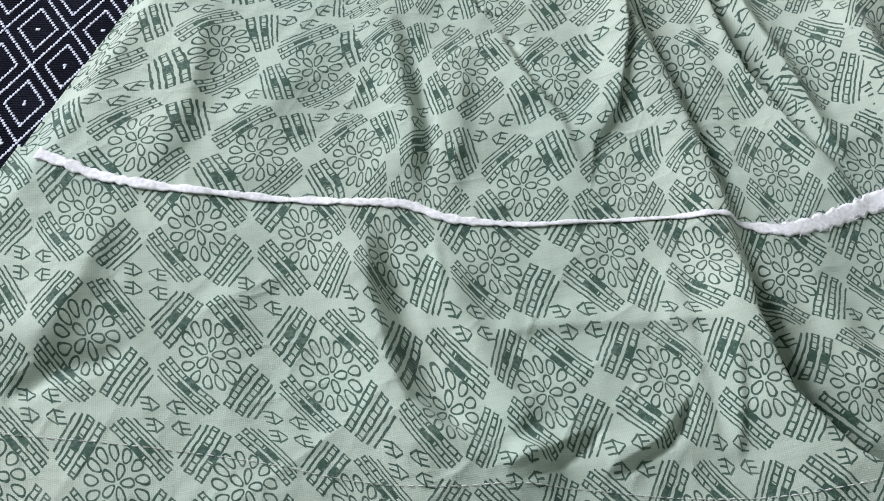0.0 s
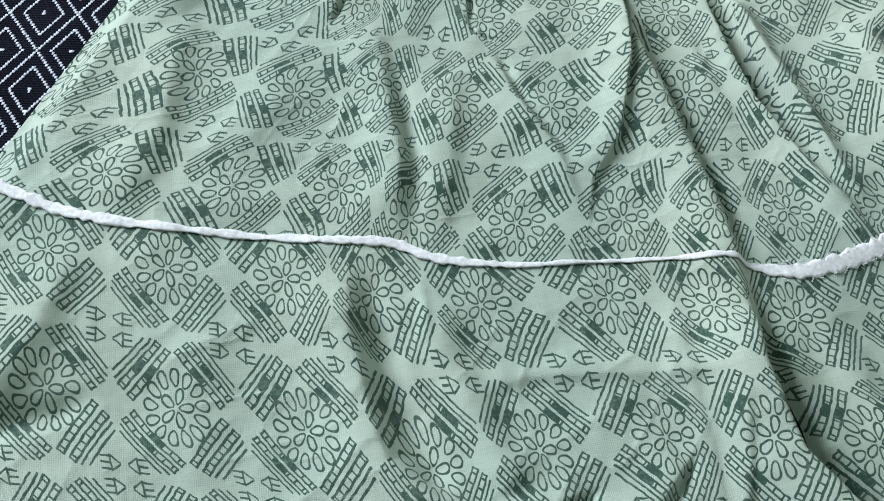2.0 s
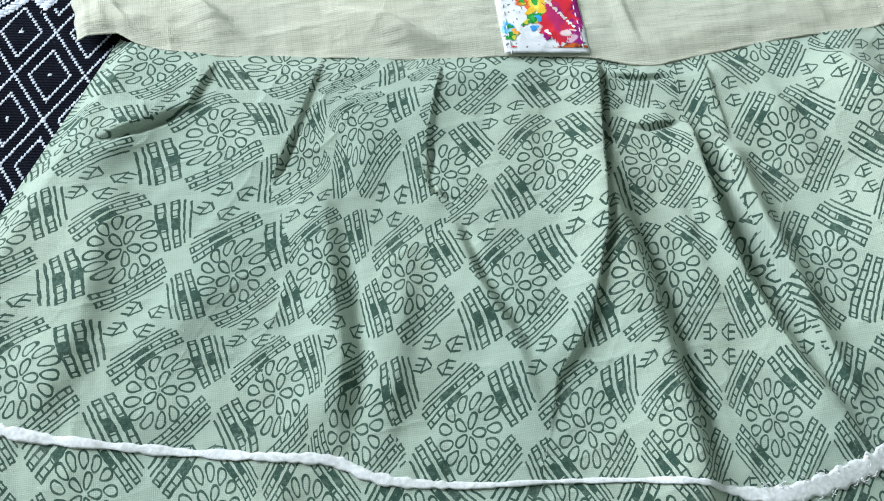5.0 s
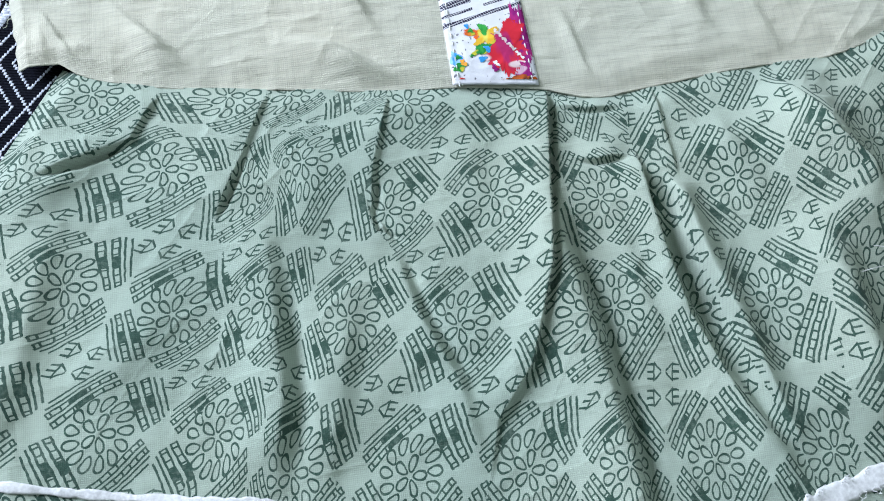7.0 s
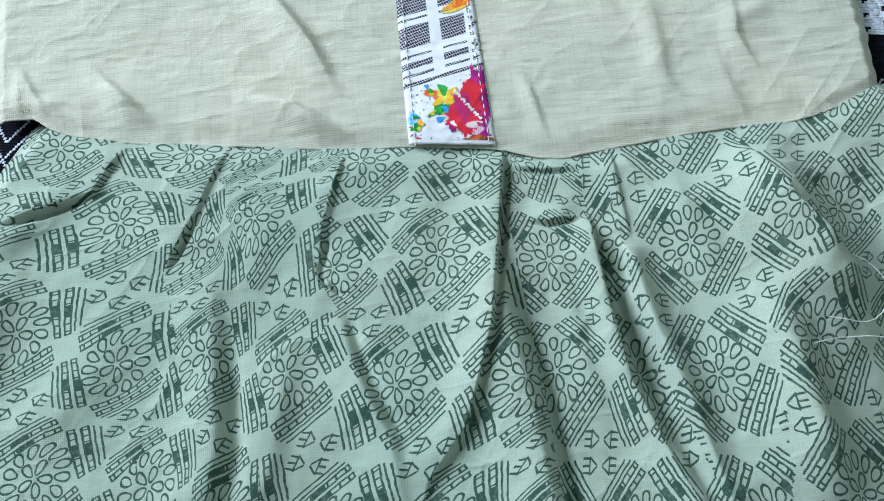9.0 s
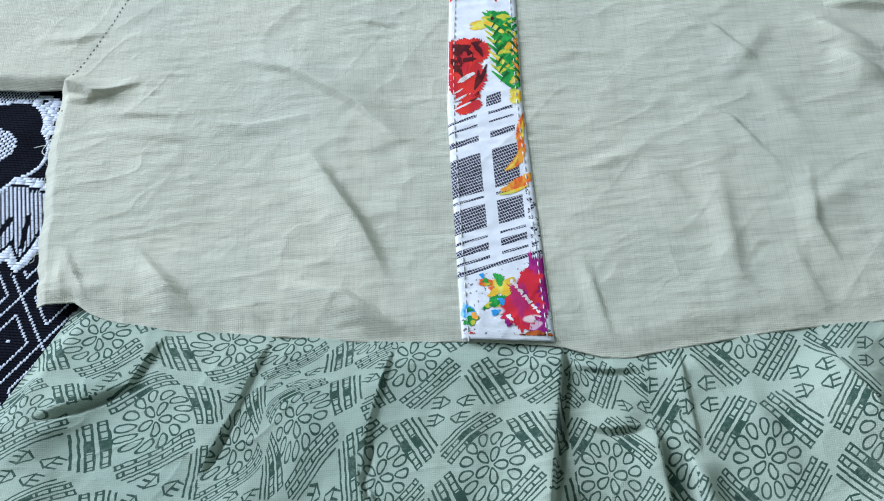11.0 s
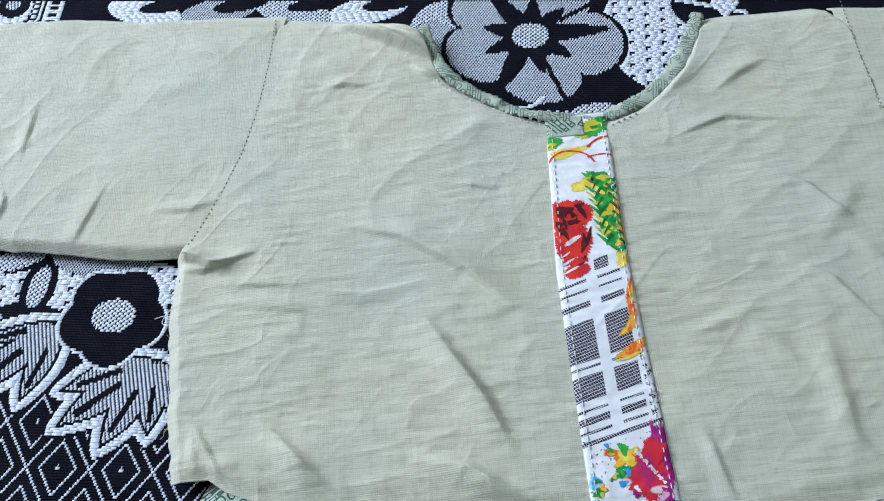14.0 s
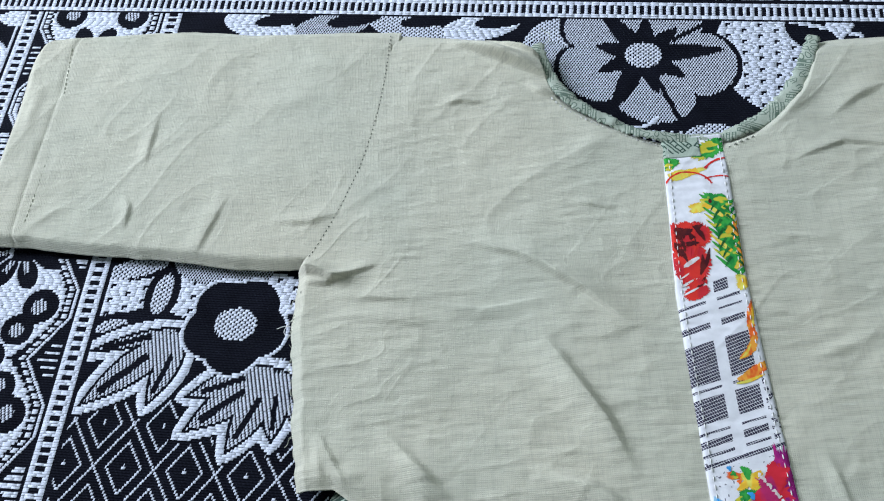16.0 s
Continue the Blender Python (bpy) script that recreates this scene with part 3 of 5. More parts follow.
WRINKLES = [
    ([(-0.071, 0.087), (-0.060, 0.067), (-0.048, 0.047), (-0.037, 0.020)], 0.0036, 0.0030, 0.011),
    ([(-0.100, 0.1265), (-0.074, 0.117), (-0.050, 0.100), (-0.028, 0.078)], 0.0032, 0.009, 0.0020),
    ([(-0.064, 0.080), (-0.044, 0.081), (-0.021, 0.087)], 0.0006, 0.006, 0.0030),
    ([(-0.055, 0.051), (-0.035, 0.054), (-0.019, 0.057)], 0.0006, 0.006, 0.0030),
    ([(-0.150, 0.096), (-0.120, 0.091), (-0.099, 0.086)], 0.0007, 0.005, 0.0022),
    ([(-0.151, 0.104), (-0.125, 0.101), (-0.105, 0.100)], 0.0010, 0.004, 0.0016),
    ([(-0.107, 0.193), (-0.095, 0.195), (-0.083, 0.193)], 0.0014, 0.004, 0.0014),
    ([(-0.068, 0.202), (-0.053, 0.192)], 0.0018, 0.004, 0.0014),
    ([(-0.124, 0.037), (-0.107, 0.026)], 0.0012, 0.003, 0.006),
    ([(-0.147, 0.033), (-0.135, 0.029)], 0.0010, 0.003, 0.004),
    ([(-0.154, 0.046), (-0.151, 0.025)], 0.0010, 0.0022, 0.004),
    ([(0.108, 0.066), (0.106, 0.040), (0.113, 0.018)], 0.0013, 0.0018, 0.008),
    ([(0.055, 0.172), (0.070, 0.182), (0.086, 0.190)], 0.0014, 0.006, 0.002),
    ([(0.040, 0.080), (0.060, 0.060), (0.072, 0.036)], 0.0006, 0.003, 0.006),
    ([(0.090, 0.110), (0.104, 0.092), (0.112, 0.070)], 0.0007, 0.003, 0.006),
    ([(0.076, 0.070), (0.077, 0.019), (0.089, 0.007)], 0.0016, 0.004, 0.008),
    ([(0.125, 0.112), (0.145, 0.094)], 0.0030, 0.004, 0.007),
    ([(-0.172, 0.121), (-0.158, 0.116), (-0.142, 0.108)], 0.0045, 0.005, 0.0016),
    ([(-0.166, 0.112), (-0.152, 0.110), (-0.128, 0.118)], 0.0020, 0.0030, 0.0012),
    ([(-0.132, 0.050), (-0.102, 0.016)], 0.0020, 0.0022, 0.008),
    ([(-0.078, 0.030), (-0.055, 0.022), (-0.030, 0.005)], 0.0040, 0.003, 0.008),
    ([(-0.052, 0.140), (-0.034, 0.135)], 0.0010, 0.003, 0.001),
    ([(0.028, 0.066), (0.060, 0.075)], 0.0008, 0.003, 0.003),
    ([(-0.104, 0.232), (-0.081, 0.219), (-0.050, 0.201)], 0.0065, 0.006, 0.0016),
    ([(-0.092, 0.236), (-0.046, 0.209)], 0.0050, 0.005, 0.0016),
    ([(0.062, 0.100), (0.085, 0.084), (0.100, 0.060)], 0.0012, 0.0010, 0.006),
    ([(-0.120, 0.100), (-0.090, 0.094), (-0.060, 0.098)], 0.0010, 0.0010, 0.005),
    ([(0.030, 0.150), (0.060, 0.160), (0.095, 0.155)], 0.0012, 0.005, 0.0010),
    ([(0.060, 0.140), (0.085, 0.125), (0.105, 0.100)], 0.0012, 0.0010, 0.006),
    ([(0.080, 0.095), (0.110, 0.130)], 0.0010, 0.005, 0.005),
    ([(0.094, 0.044), (0.104, 0.002)], 0.0007, 0.0024, 0.006),
    ([(0.128, 0.060), (0.100, 0.040)], 0.0012, 0.005, 0.006),
    ([(-0.156, 0.052), (-0.140, 0.022)], 0.0014, 0.0018, 0.005),
    ([(0.026, 0.034), (0.034, -0.002)], 0.0012, 0.0018, 0.005),
    ([(0.028, 0.166), (0.060, 0.195)], 0.0010, 0.004, 0.004),
    ([(0.020, 0.120), (0.050, 0.115)], 0.0005, 0.002, 0.002),
    ([(-0.030, 0.180), (-0.060, 0.150)], 0.0008, 0.006, 0.006),
    ([(0.145, 0.104), (0.128, 0.120), (0.118, 0.130)], 0.0025, 0.004, 0.005),
]


def waist_y(x):
    p = curve(WAIST, np.linspace(0, 1, 400))
    return np.interp(x, p[:, 0], p[:, 1])


def bodice_z(x, y):
    z = 0.0080 + rough_cloth(x, y, 21, 0.50) + 0.74 * creases(x, y, 31) + 0.00020 * value_noise(x * 0.45, y * 2.2, 0.0042, 31)
    z = z + 0.0012 * (0.5 - np.abs(value_noise(x, y * 0.25, 0.0075, 71)))  * np.exp(-np.clip(y - waist_y(x), 0, 1) / 0.010) + 0.0009 * (0.5 - np.abs(value_noise(x + y * 0.5, y * 0.2, 0.014, 72))) * np.exp(-np.clip(y - waist_y(x), 0, 1) / 0.022)
    for line, h, wl, wr in WRINKLES:
        z = z + fold(x, y, line, h * 1.15, wl * 0.85, wr * 0.7, 0)
    return z


def neck_y(x):
    p = curve(SHOULDERS, np.linspace(0, 1, 900))
    return np.interp(x, p[:, 0], p[:, 1])


A, B = np.meshgrid(np.linspace(0, 1, 640), np.linspace(0, 1, 380))
rim = curve(SHOULDERS, A[0])
foot = np.stack([np.interp(rim[:, 0], [-0.164, -0.150, 0.150], [-0.160, -0.147, 0.155]), 0 * rim[:, 0]], -1)
foot[:, 1] = waist_y(foot[:, 0]) - 0.0005
X, Y = rim[:, 0] * (1 - B) + foot[:, 0] * B, rim[:, 1] * (1 - B) + foot[:, 1] * B
X = X + 0.003 * np.sin(B * math.pi) * (np.abs(A - 0.5) * 2) ** 6 * np.sign(0.5 - A) * -1
side = smooth(0.06, 0.0, A) - smooth(0.06, 0.0, 1 - A)
X = X + np.abs(side) * (0.0016 * value_noise(Y, Y * 0, 0.012, 61) + 0.0007 * value_noise(Y, Y * 0, 0.004, 62))
open_rim = ((rim[:, 0] > -0.126) & (rim[:, 0] < 0.121))[None, :]
edge = smooth(-0.004, 0.014, A) * smooth(-0.004, 0.014, 1 - A) * np.where(open_rim, smooth(-0.01, 0.035, B), 1) * (0.62 + 0.38 * smooth(0, 0.05, 1 - B))
Z = (bodice_z(X, Y) - 0.0025) * (0.25 + 0.75 * edge) + 0.0025
bodice = thicken(part("bodice", sheet("bodice", X, Y, Z), SAGE, dress, "plain sage linen bodice, lightly creased"))

# sleeves
SLEEVE_FOLDS = [
    ([(-0.178, 0.141), (-0.160, 0.139), (-0.145, 0.144)], 0.0022, 0.004, 0.0014),
    ([(-0.2305, 0.204), (-0.2345, 0.168)], 0.0018, 0.0010, 0.004),
    ([(-0.2415, 0.160), (-0.238, 0.152), (-0.240, 0.140)], 0.0020, 0.0009, 0.003),
    ([(-0.194, 0.158), (-0.210, 0.122)], 0.0015, 0.0010, 0.005),
    ([(-0.200, 0.205), (-0.180, 0.200), (-0.150, 0.205)], 0.0012, 0.006, 0.004),
    ([(-0.170, 0.225), (-0.140, 0.215)], 0.0018, 0.006, 0.004),
    ([(-0.215, 0.190), (-0.235, 0.150)], 0.0012, 0.010, 0.010),
    ([(0.123, 0.132), (0.140, 0.131), (0.165, 0.127)], 0.0040, 0.006, 0.0014),
    ([(0.118, 0.140), (0.130, 0.140)], 0.0014, 0.003, 0.0012),
    ([(-0.288, 0.225), (-0.292, 0.190)], 0.0016, 0.003, 0.003),
    ([(-0.240, 0.246), (-0.215, 0.238)], 0.0018, 0.006, 0.004),
    ([(0.150, 0.200), (0.190, 0.190)], 0.0016, 0.006, 0.006),
]


def sleeve(seam, cuff, upper, under, name):
    a, b = np.meshgrid(np.linspace(0, 1, 260), np.linspace(0, 1, 220))
    e0, e1 = curve(upper, a[0]), curve(under, a[0])
    s0, s1 = curve(seam, b[:, 0]), curve(cuff, b[:, 0])
    corner = lambda k: (1 - a) * (1 - b) * seam[0][k] + (1 - a) * b * seam[-1][k] + a * (1 - b) * cuff[0][k] + a * b * cuff[-1][k]
    x, y = ((1 - b) * e0[:, k] + b * e1[:, k] + (1 - a) * s0[:, k:k + 1] + a * s1[:, k:k + 1] - corner(k) for k in (0, 1))
    y = y + 0.0012 * value_noise(x, x * 0, 0.022, 63) * (2 * np.abs(b - 0.5)) ** 4 + 0.0004 * value_noise(x, x * 0, 0.006, 64) * (2 * np.abs(b - 0.5)) ** 4
    z = 0.0080 + rough_cloth(x, y, 21, 0.50) + 0.66 * creases(x, y, 31)
    for line, h, wl, wr in SLEEVE_FOLDS:
        z = z + fold(x, y, line, h * 0.7, wl, wr, 0)
    z = z - 0.0006 * smooth(0.03, 0.0, a)
    rim_fall = smooth(-0.01, 0.05, b) * smooth(-0.01, 0.04, 1 - b) * smooth(-0.01, 0.03, 1 - a)
    z = (z - 0.0022) * (0.2 + 0.8 * rim_fall) + 0.0022 - 0.0004 * np.exp(-((a - 0.885) / 0.004) ** 2) + 0.0003 * smooth(0.888, 0.905, a) * smooth(0, 0.02, 1 - a)
    me = sheet(name, x, y, z)
    return thicken(part(name, me, SAGE, dress, "short straight sage linen sleeve"))


sleeve([(-0.1215, 0.2395), (-0.1250, 0.205), (-0.1310, 0.177), (-0.1420, 0.146), (-0.1580, 0.1185)],
       [(-0.2900, 0.2530), (-0.2975, 0.2450), (-0.2990, 0.210), (-0.3040, 0.179), (-0.3060, 0.150), (-0.3040, 0.1420)],
       [(-0.1215, 0.2395), (-0.194, 0.2465), (-0.246, 0.2525), (-0.290, 0.2530)],
       [(-0.1580, 0.1185), (-0.175, 0.1190), (-0.219, 0.1255), (-0.304, 0.1420)], "sleeve")
sleeve([(0.1160, 0.2150), (0.1170, 0.1850), (0.1185, 0.1570), (0.1260, 0.1320), (0.1450, 0.1090)],
       [(0.2950, 0.1860), (0.3000, 0.150), (0.3030, 0.0950)],
       [(0.1160, 0.2150), (0.180, 0.2100), (0.240, 0.1980), (0.2950, 0.1860)],
       [(0.1450, 0.1090), (0.165, 0.1060), (0.230, 0.0980), (0.3030, 0.0950)], "sleeve")


# ---- bedspread ----
TURN_B, OB = radians(-7.2), (-0.013, 0.219)


def to_spread(x, y):
    dx, dy = x - OB[0], y - OB[1]
    return dx * math.cos(TURN_B) + dy * math.sin(TURN_B), -dx * math.sin(TURN_B) + dy * math.cos(TURN_B)


def ell(x, y, c, rx, ry, turn=0.0):
    dx, dy = x - c[0], y - c[1]
    ca, sa = math.cos(turn), math.sin(turn)
    return np.hypot((dx * ca + dy * sa) / rx, (dy * ca - dx * sa) / ry)


def leaf(x, y, a, b, width, teeth):
    """Inside of a toothed leaf from its stem a to its tip b: above 0 inside, in widths."""
    n = math.dist(a, b)
    dx, dy = (b[0] - a[0]) / n, (b[1] - a[1]) / n
    s, t = ((x - a[0]) * dx + (y - a[1]) * dy) / n, (dy * (x - a[0]) - dx * (y - a[1])) / n
    saw = (np.clip(s, 0, 1) * teeth) % 1.0
    half = width * np.sin(np.clip(s, 0.02, 0.995) ** 0.8 * math.pi) * (0.72 + 0.30 * saw)
    return half - np.abs(t) - np.maximum(0, np.maximum(-s, s - 1)) , s, t


def spread_pattern(x, y):
    """Weave codes: 0 black, 1 white, 2 grey strokes, 3 white mesh, 4 white with dark specks."""
    code = np.zeros(x.shape, int)
    at = lambda px, py: to_spread(px, py)
    # lozenge lattice, lower left field
    cx, cy = at(-0.229, 0.041)
    p, q = (x - cx) / 0.0240, (y - cy) / 0.0345
    d1, d2 = (p + q), (p - q)
    f1, f2 = d1 - np.round(d1), d2 - np.round(d2)
    manh = np.maximum(np.abs(f1), np.abs(f2))
    line = (np.abs(manh - 0.5) < 0.019) | (np.abs(manh - 0.29) < 0.018) | (manh < 0.030)
    lattice = y < at(-0.215, 0.068)[1]
    code[line & lattice] = 1
    # band of white with specks above the lattice, behind the dark flower
    bx0 = at(-0.257, 0.1)[0]
    band = (y > at(-0.225, 0.104)[1] + 0.004 * np.sin(x * 120)) & (y < at(-0.225, 0.1235)[1] + 0.003 * np.sin(x * 160)) & (x > bx0 + 0.008)
    code[band] = 4
    c = at(-0.222, 0.114)
    code[(ell(x, y, c, 0.0072, 0.0125, -0.1) < 1)] = 0
    code[(ell(x, y, c, 0.0040, 0.0095, -0.1) < 1)] = 3
    c = at(-0.234, 0.127)
    code[(ell(x, y, c, 0.014, 0.0045, 0.3) < 1)] = 3
    c = at(-0.2415, 0.1005)
    code[(ell(x, y, c, 0.012, 0.006, 0.25) < 1)] = 0
    code[(ell(x, y, c, 0.007, 0.0032, 0.25) < 1)] = 3
    c = at(-0.197, 0.125)
    code[(ell(x, y, c, 0.022, 0.010, -0.1) < 1)] = 2
    # three-pronged leaves: white rim, dark line, grey inside
    for stem, tips, w in (((-0.210, 0.098), ((-0.252, 0.0895), (-0.252, 0.066), (-0.224, 0.064)), (0.11, 0.17, 0.20)),
                          ((-0.171, 0.078), ((-0.209, 0.068), (-0.209, 0.053), (-0.191, 0.043), (-0.173, 0.046), (-0.158, 0.050)), (0.20, 0.20, 0.22, 0.24, 0.26))):
        inside = np.full(x.shape, -1.0)
        vein = np.zeros(x.shape, bool)
        for tip, ww in zip(tips, w):
            a, b = at(*stem), at(*tip)
            q, sv, tv = leaf(x, y, a, b, ww, 1)
            inside = np.maximum(inside, q * math.dist(a, b))
            vein |= (np.abs(tv) < 0.03) & (sv > 0.35) & (sv < 0.8) & (q > 0.03)
        for limit, kind in ((-0.0046, 0), (-0.0034, 1), (0.0004, 0), (0.0016, 5)):
            code[inside > limit] = kind
        code[vein] = 0
    # dark flower with a mesh eye
    c = at(-0.190, 0.098)
    ang = np.arctan2(y - c[1], x - c[0])
    r = np.hypot(x - c[0], y - c[1])
    lobes = 0.0215 * (0.84 + 0.16 * np.abs(np.cos(2.5 * ang + 0.6)))
    code[r < lobes + 0.0015] = 1
    code[r < lobes] = 0
    code[ell(x, y, c, 0.0088, 0.0074) < 1] = 3
    # field at the right of the neck, and right armhole
    for px, py, rx, ry in ((0.047, 0.213, 0.028, 0.034), (0.175, 0.080, 0.050, 0.040)):
        c = at(px, py)
        code[ell(x, y, c, rx + 0.002, ry + 0.002, 0.3) < 1] = 0
        code[ell(x, y, c, rx, ry, 0.3) < 1] = 4
    c = at(0.068, 0.222)
    code[ell(x, y, c, 0.019, 0.012, -0.5) < 1] = 0
    stalk = np.abs(y - (c[1] + 0.004 - 0.25 * (x - c[0]))) < 0.0012
    code[stalk & (np.abs(x - c[0]) < 0.016)] = 1
    code[(np.abs(x - c[0] - 0.006) < 0.0065 - np.abs(y - c[1] - 0.006) * 0.7) & (np.abs(y - c[1] - 0.006) < 0.008)] = 1
    # mesh petal left of the big flower, and the strip of white above the shoulder
    c = at(-0.052, 0.223)
    code[ell(x, y, c, 0.016, 0.021) < 1] = 3
    code[ell(x, y, (c[0] - 0.003, c[1] - 0.003), 0.010, 0.013, 0.4) < 1] = 2
    for k in range(4):
        c = at(-0.085 - 0.035 * k, 0.243 + 0.004 * k)
        code[ell(x, y, c, 0.019, 0.008, 0.25 * (-1) ** k) < 1] = (1, 3, 2, 1)[k]
        code[ell(x, y, (c[0] + 0.010, c[1] + 0.004), 0.013, 0.004, 0.2) < 1] = 0
    # big flower
    ang, r = np.arctan2(y, x), np.hypot(x * 0.98, y)
    lobes = 0.0385 * (0.70 + 0.30 * np.abs(np.cos(2.5 * ang + 0.35)) ** 0.5) * (1 + 0.07 * np.cos(2 * ang + 1.0))
    code[r < lobes + 0.0022] = 0
    code[r < lobes] = 2
    ray = (ang - 0.12) / (math.tau / 9)
    off = np.abs(ray - np.round(ray)) * (math.tau / 9) * r
    reach = 0.026 + 0.009 * np.cos(np.round(ray) * 2.1)
    code[(off < 0.0052 * np.clip(1 - (r / reach) ** 1.6, 0, 1) ** 0.7 + 0.0003) & (r < reach)] = 0
    for a in (-1.15, -1.95, 0.6):
        code[(np.abs(np.cos(a) * y - np.sin(a) * x) < 0.0011) & (np.cos(a) * x + np.sin(a) * y > 0.015) & (r < lobes)] = 0
    code[r < 0.0125 + 0.0015 * np.sin(5 * ang)] = 0
    code[ell(x, y, (0, 0), 0.0082, 0.0072) < 1] = 3
    c = at(0.012, 0.172)
    code[ell(x, y, c, 0.013, 0.0065) < 1] = 3
    c = at(-0.013, 0.172)
    code[(np.abs(x - c[0]) < 0.012) & (np.abs(y - c[1]) < 0.006) & ((x * 260) % 1.0 < 0.4)] = 1
    code[(np.abs(np.hypot(x + 0.004, y + 0.028) - 0.012) < 0.0009) & (y < -0.034)] = 1
    # border along the top: ladder, then a zigzag band with small hills
    edge_y = 0.0262
    v = y - edge_y
    over = v > -0.0058
    code[over] = 0
    rail = (np.abs(np.abs(v) - 0.0038) < 0.0010)
    rung = (np.abs(v) < 0.0030) & ((x / 0.0034) % 1.0 < 0.50)
    tri = np.abs(((x / 0.030) % 1.0) - 0.5) * 2
    hills = (v > 0.0068) & (v < 0.0068 + 0.0125 * (1 - tri) ** 1.3) & ~((v > 0.0105) & (v < 0.0068 + 0.0080 * (1 - tri)))
    far_rail = (np.abs(v - 0.024) < 0.001) | (np.abs(v - 0.029) < 0.001)
    far = (v > 0.032) & (((x / 0.022 + y / 0.026) % 1.0 < 0.12) | ((x / 0.022 - y / 0.026) % 1.0 < 0.12))
    code[rail | rung | hills | far_rail | far] = 1
    # border down the left: a ladder on each side of a chain of rosettes and flowers, with zigzags between
    cx0, cy0 = at(-0.2920, 0.0905)
    gx, gy = x - cx0, y - cy0
    left = (gx < 0.0422) & (v < -0.0058)
    code[left] = 0
    m = np.abs(gx)
    h = m - 0.0360
    unit = np.round(gy / 0.051)
    g1 = gy - unit * 0.051
    rail = (np.abs(np.abs(h) - 0.0032) < 0.0011)
    rung = (np.abs(h) < 0.0030) & ((y / 0.0042) % 1.0 < 0.48)
    peak = 0.0125 * np.clip(1 - np.abs(g1) / 0.019, 0, 1)
    tooth = (y / 0.0032) % 1.0
    zed = (np.abs(h + 0.0062 + peak) < 0.0007) | (np.abs(h + 0.0088 + peak) < 0.0011) & (tooth < 0.72)
    tri = (h < -0.0058) & (h > -0.0085 - 0.006 * np.clip(1 - np.abs(g1) / 0.009, 0, 1)) & (np.abs(g1) < 0.009) & (tooth < 0.55)
    code[left & (rail | rung | zed | tri)] = 1
    wide = 0.0088 + 0.0165 * np.abs(np.sin(math.pi * g1 / 0.051)) ** 0.95 + 0.0007 * np.sin(y * 2100)
    field = left & (m < wide)
    code[field] = 1
    rosette = field & (unit % 2 == 0)
    bloom = field & (unit % 2 == 1)
    code[rosette & (np.hypot(m, g1) < 0.0072)] = 0
    code[rosette & (np.hypot(m, g1) < 0.0030)] = 5
    for bx, by, size in ((0.0088, 0.0124, 0.0070), (0.0158, 0.0236, 0.0078)):
        d = np.hypot(m - bx, np.abs(gy - np.round(gy / 0.102) * 0.102) - by)
        code[field & (d < size)] = 0
        code[field & (np.hypot(m - bx * 0.96, np.abs(gy - np.round(gy / 0.102) * 0.102) - by + 0.0004) < size * 0.44)] = 5
    ang, r = np.arctan2(g1, gx), np.hypot(gx, g1)
    k = (np.round(ang / (math.tau / 8) - 0.5) + 0.5) * (math.tau / 8)
    along, across = r * np.cos(ang - k), r * np.sin(ang - k)
    petal = np.hypot((along - 0.0135) / 0.0078, across / (0.0036 + 0.0012 * along / 0.02))
    code[bloom & (petal < 1)] = 0
    code[bloom & (petal < 1) & (np.abs(across) < 0.0013) & (along < 0.0135)] = 5
    code[bloom & (r < 0.0052)] = 5
    # beyond the far ladder: outlined petals
    outer = left & (gx < -0.0405)
    ox, oy = gx + 0.0660, g1
    ang, r = np.arctan2(oy, ox), np.hypot(ox, oy)
    rim_r = 0.0225 * (0.70 + 0.30 * np.abs(np.cos(2 * ang)))
    code[outer & (np.abs(r - rim_r) < 0.0016)] = 1
    code[outer & (np.abs(r - 0.55 * rim_r) < 0.0012) & (tooth < 0.8)] = 1
    code[outer & (np.abs(oy) > 0.0205) & (np.abs(np.abs(oy) - 0.0255) < 0.0040 * (0.4 + np.abs(np.sin(x * 150))))] = 1
    code[outer & (np.abs(gx + 0.0425) < 0.0006)] = 1
    return code


PITCH_Y, PITCH_X = 0.00106, 0.00032


def under_dress(wx, wy):
    """True where the dress hides the bedspread, away from its edges."""
    top = neck_y(wx) - 0.010
    body = (wx > -0.150) & (wx < 0.138) & (wy < top) & (wy > -0.02)
    left = np.interp(-wy, [-0.03, 0.09, 0.21], [-0.130, -0.208, -0.290])
    skirt_in = (wx > left) & (wx < 0.16) & (wy < 0.01) & (wy > -0.28)
    arm = (wx > -0.290) & (wx < -0.14) & (wy > 0.134) & (wy < 0.236)
    arm2 = (wx > 0.135) & (wx < 0.28) & (wy > 0.118) & (wy < 0.180)
    return body | skirt_in | arm | arm2


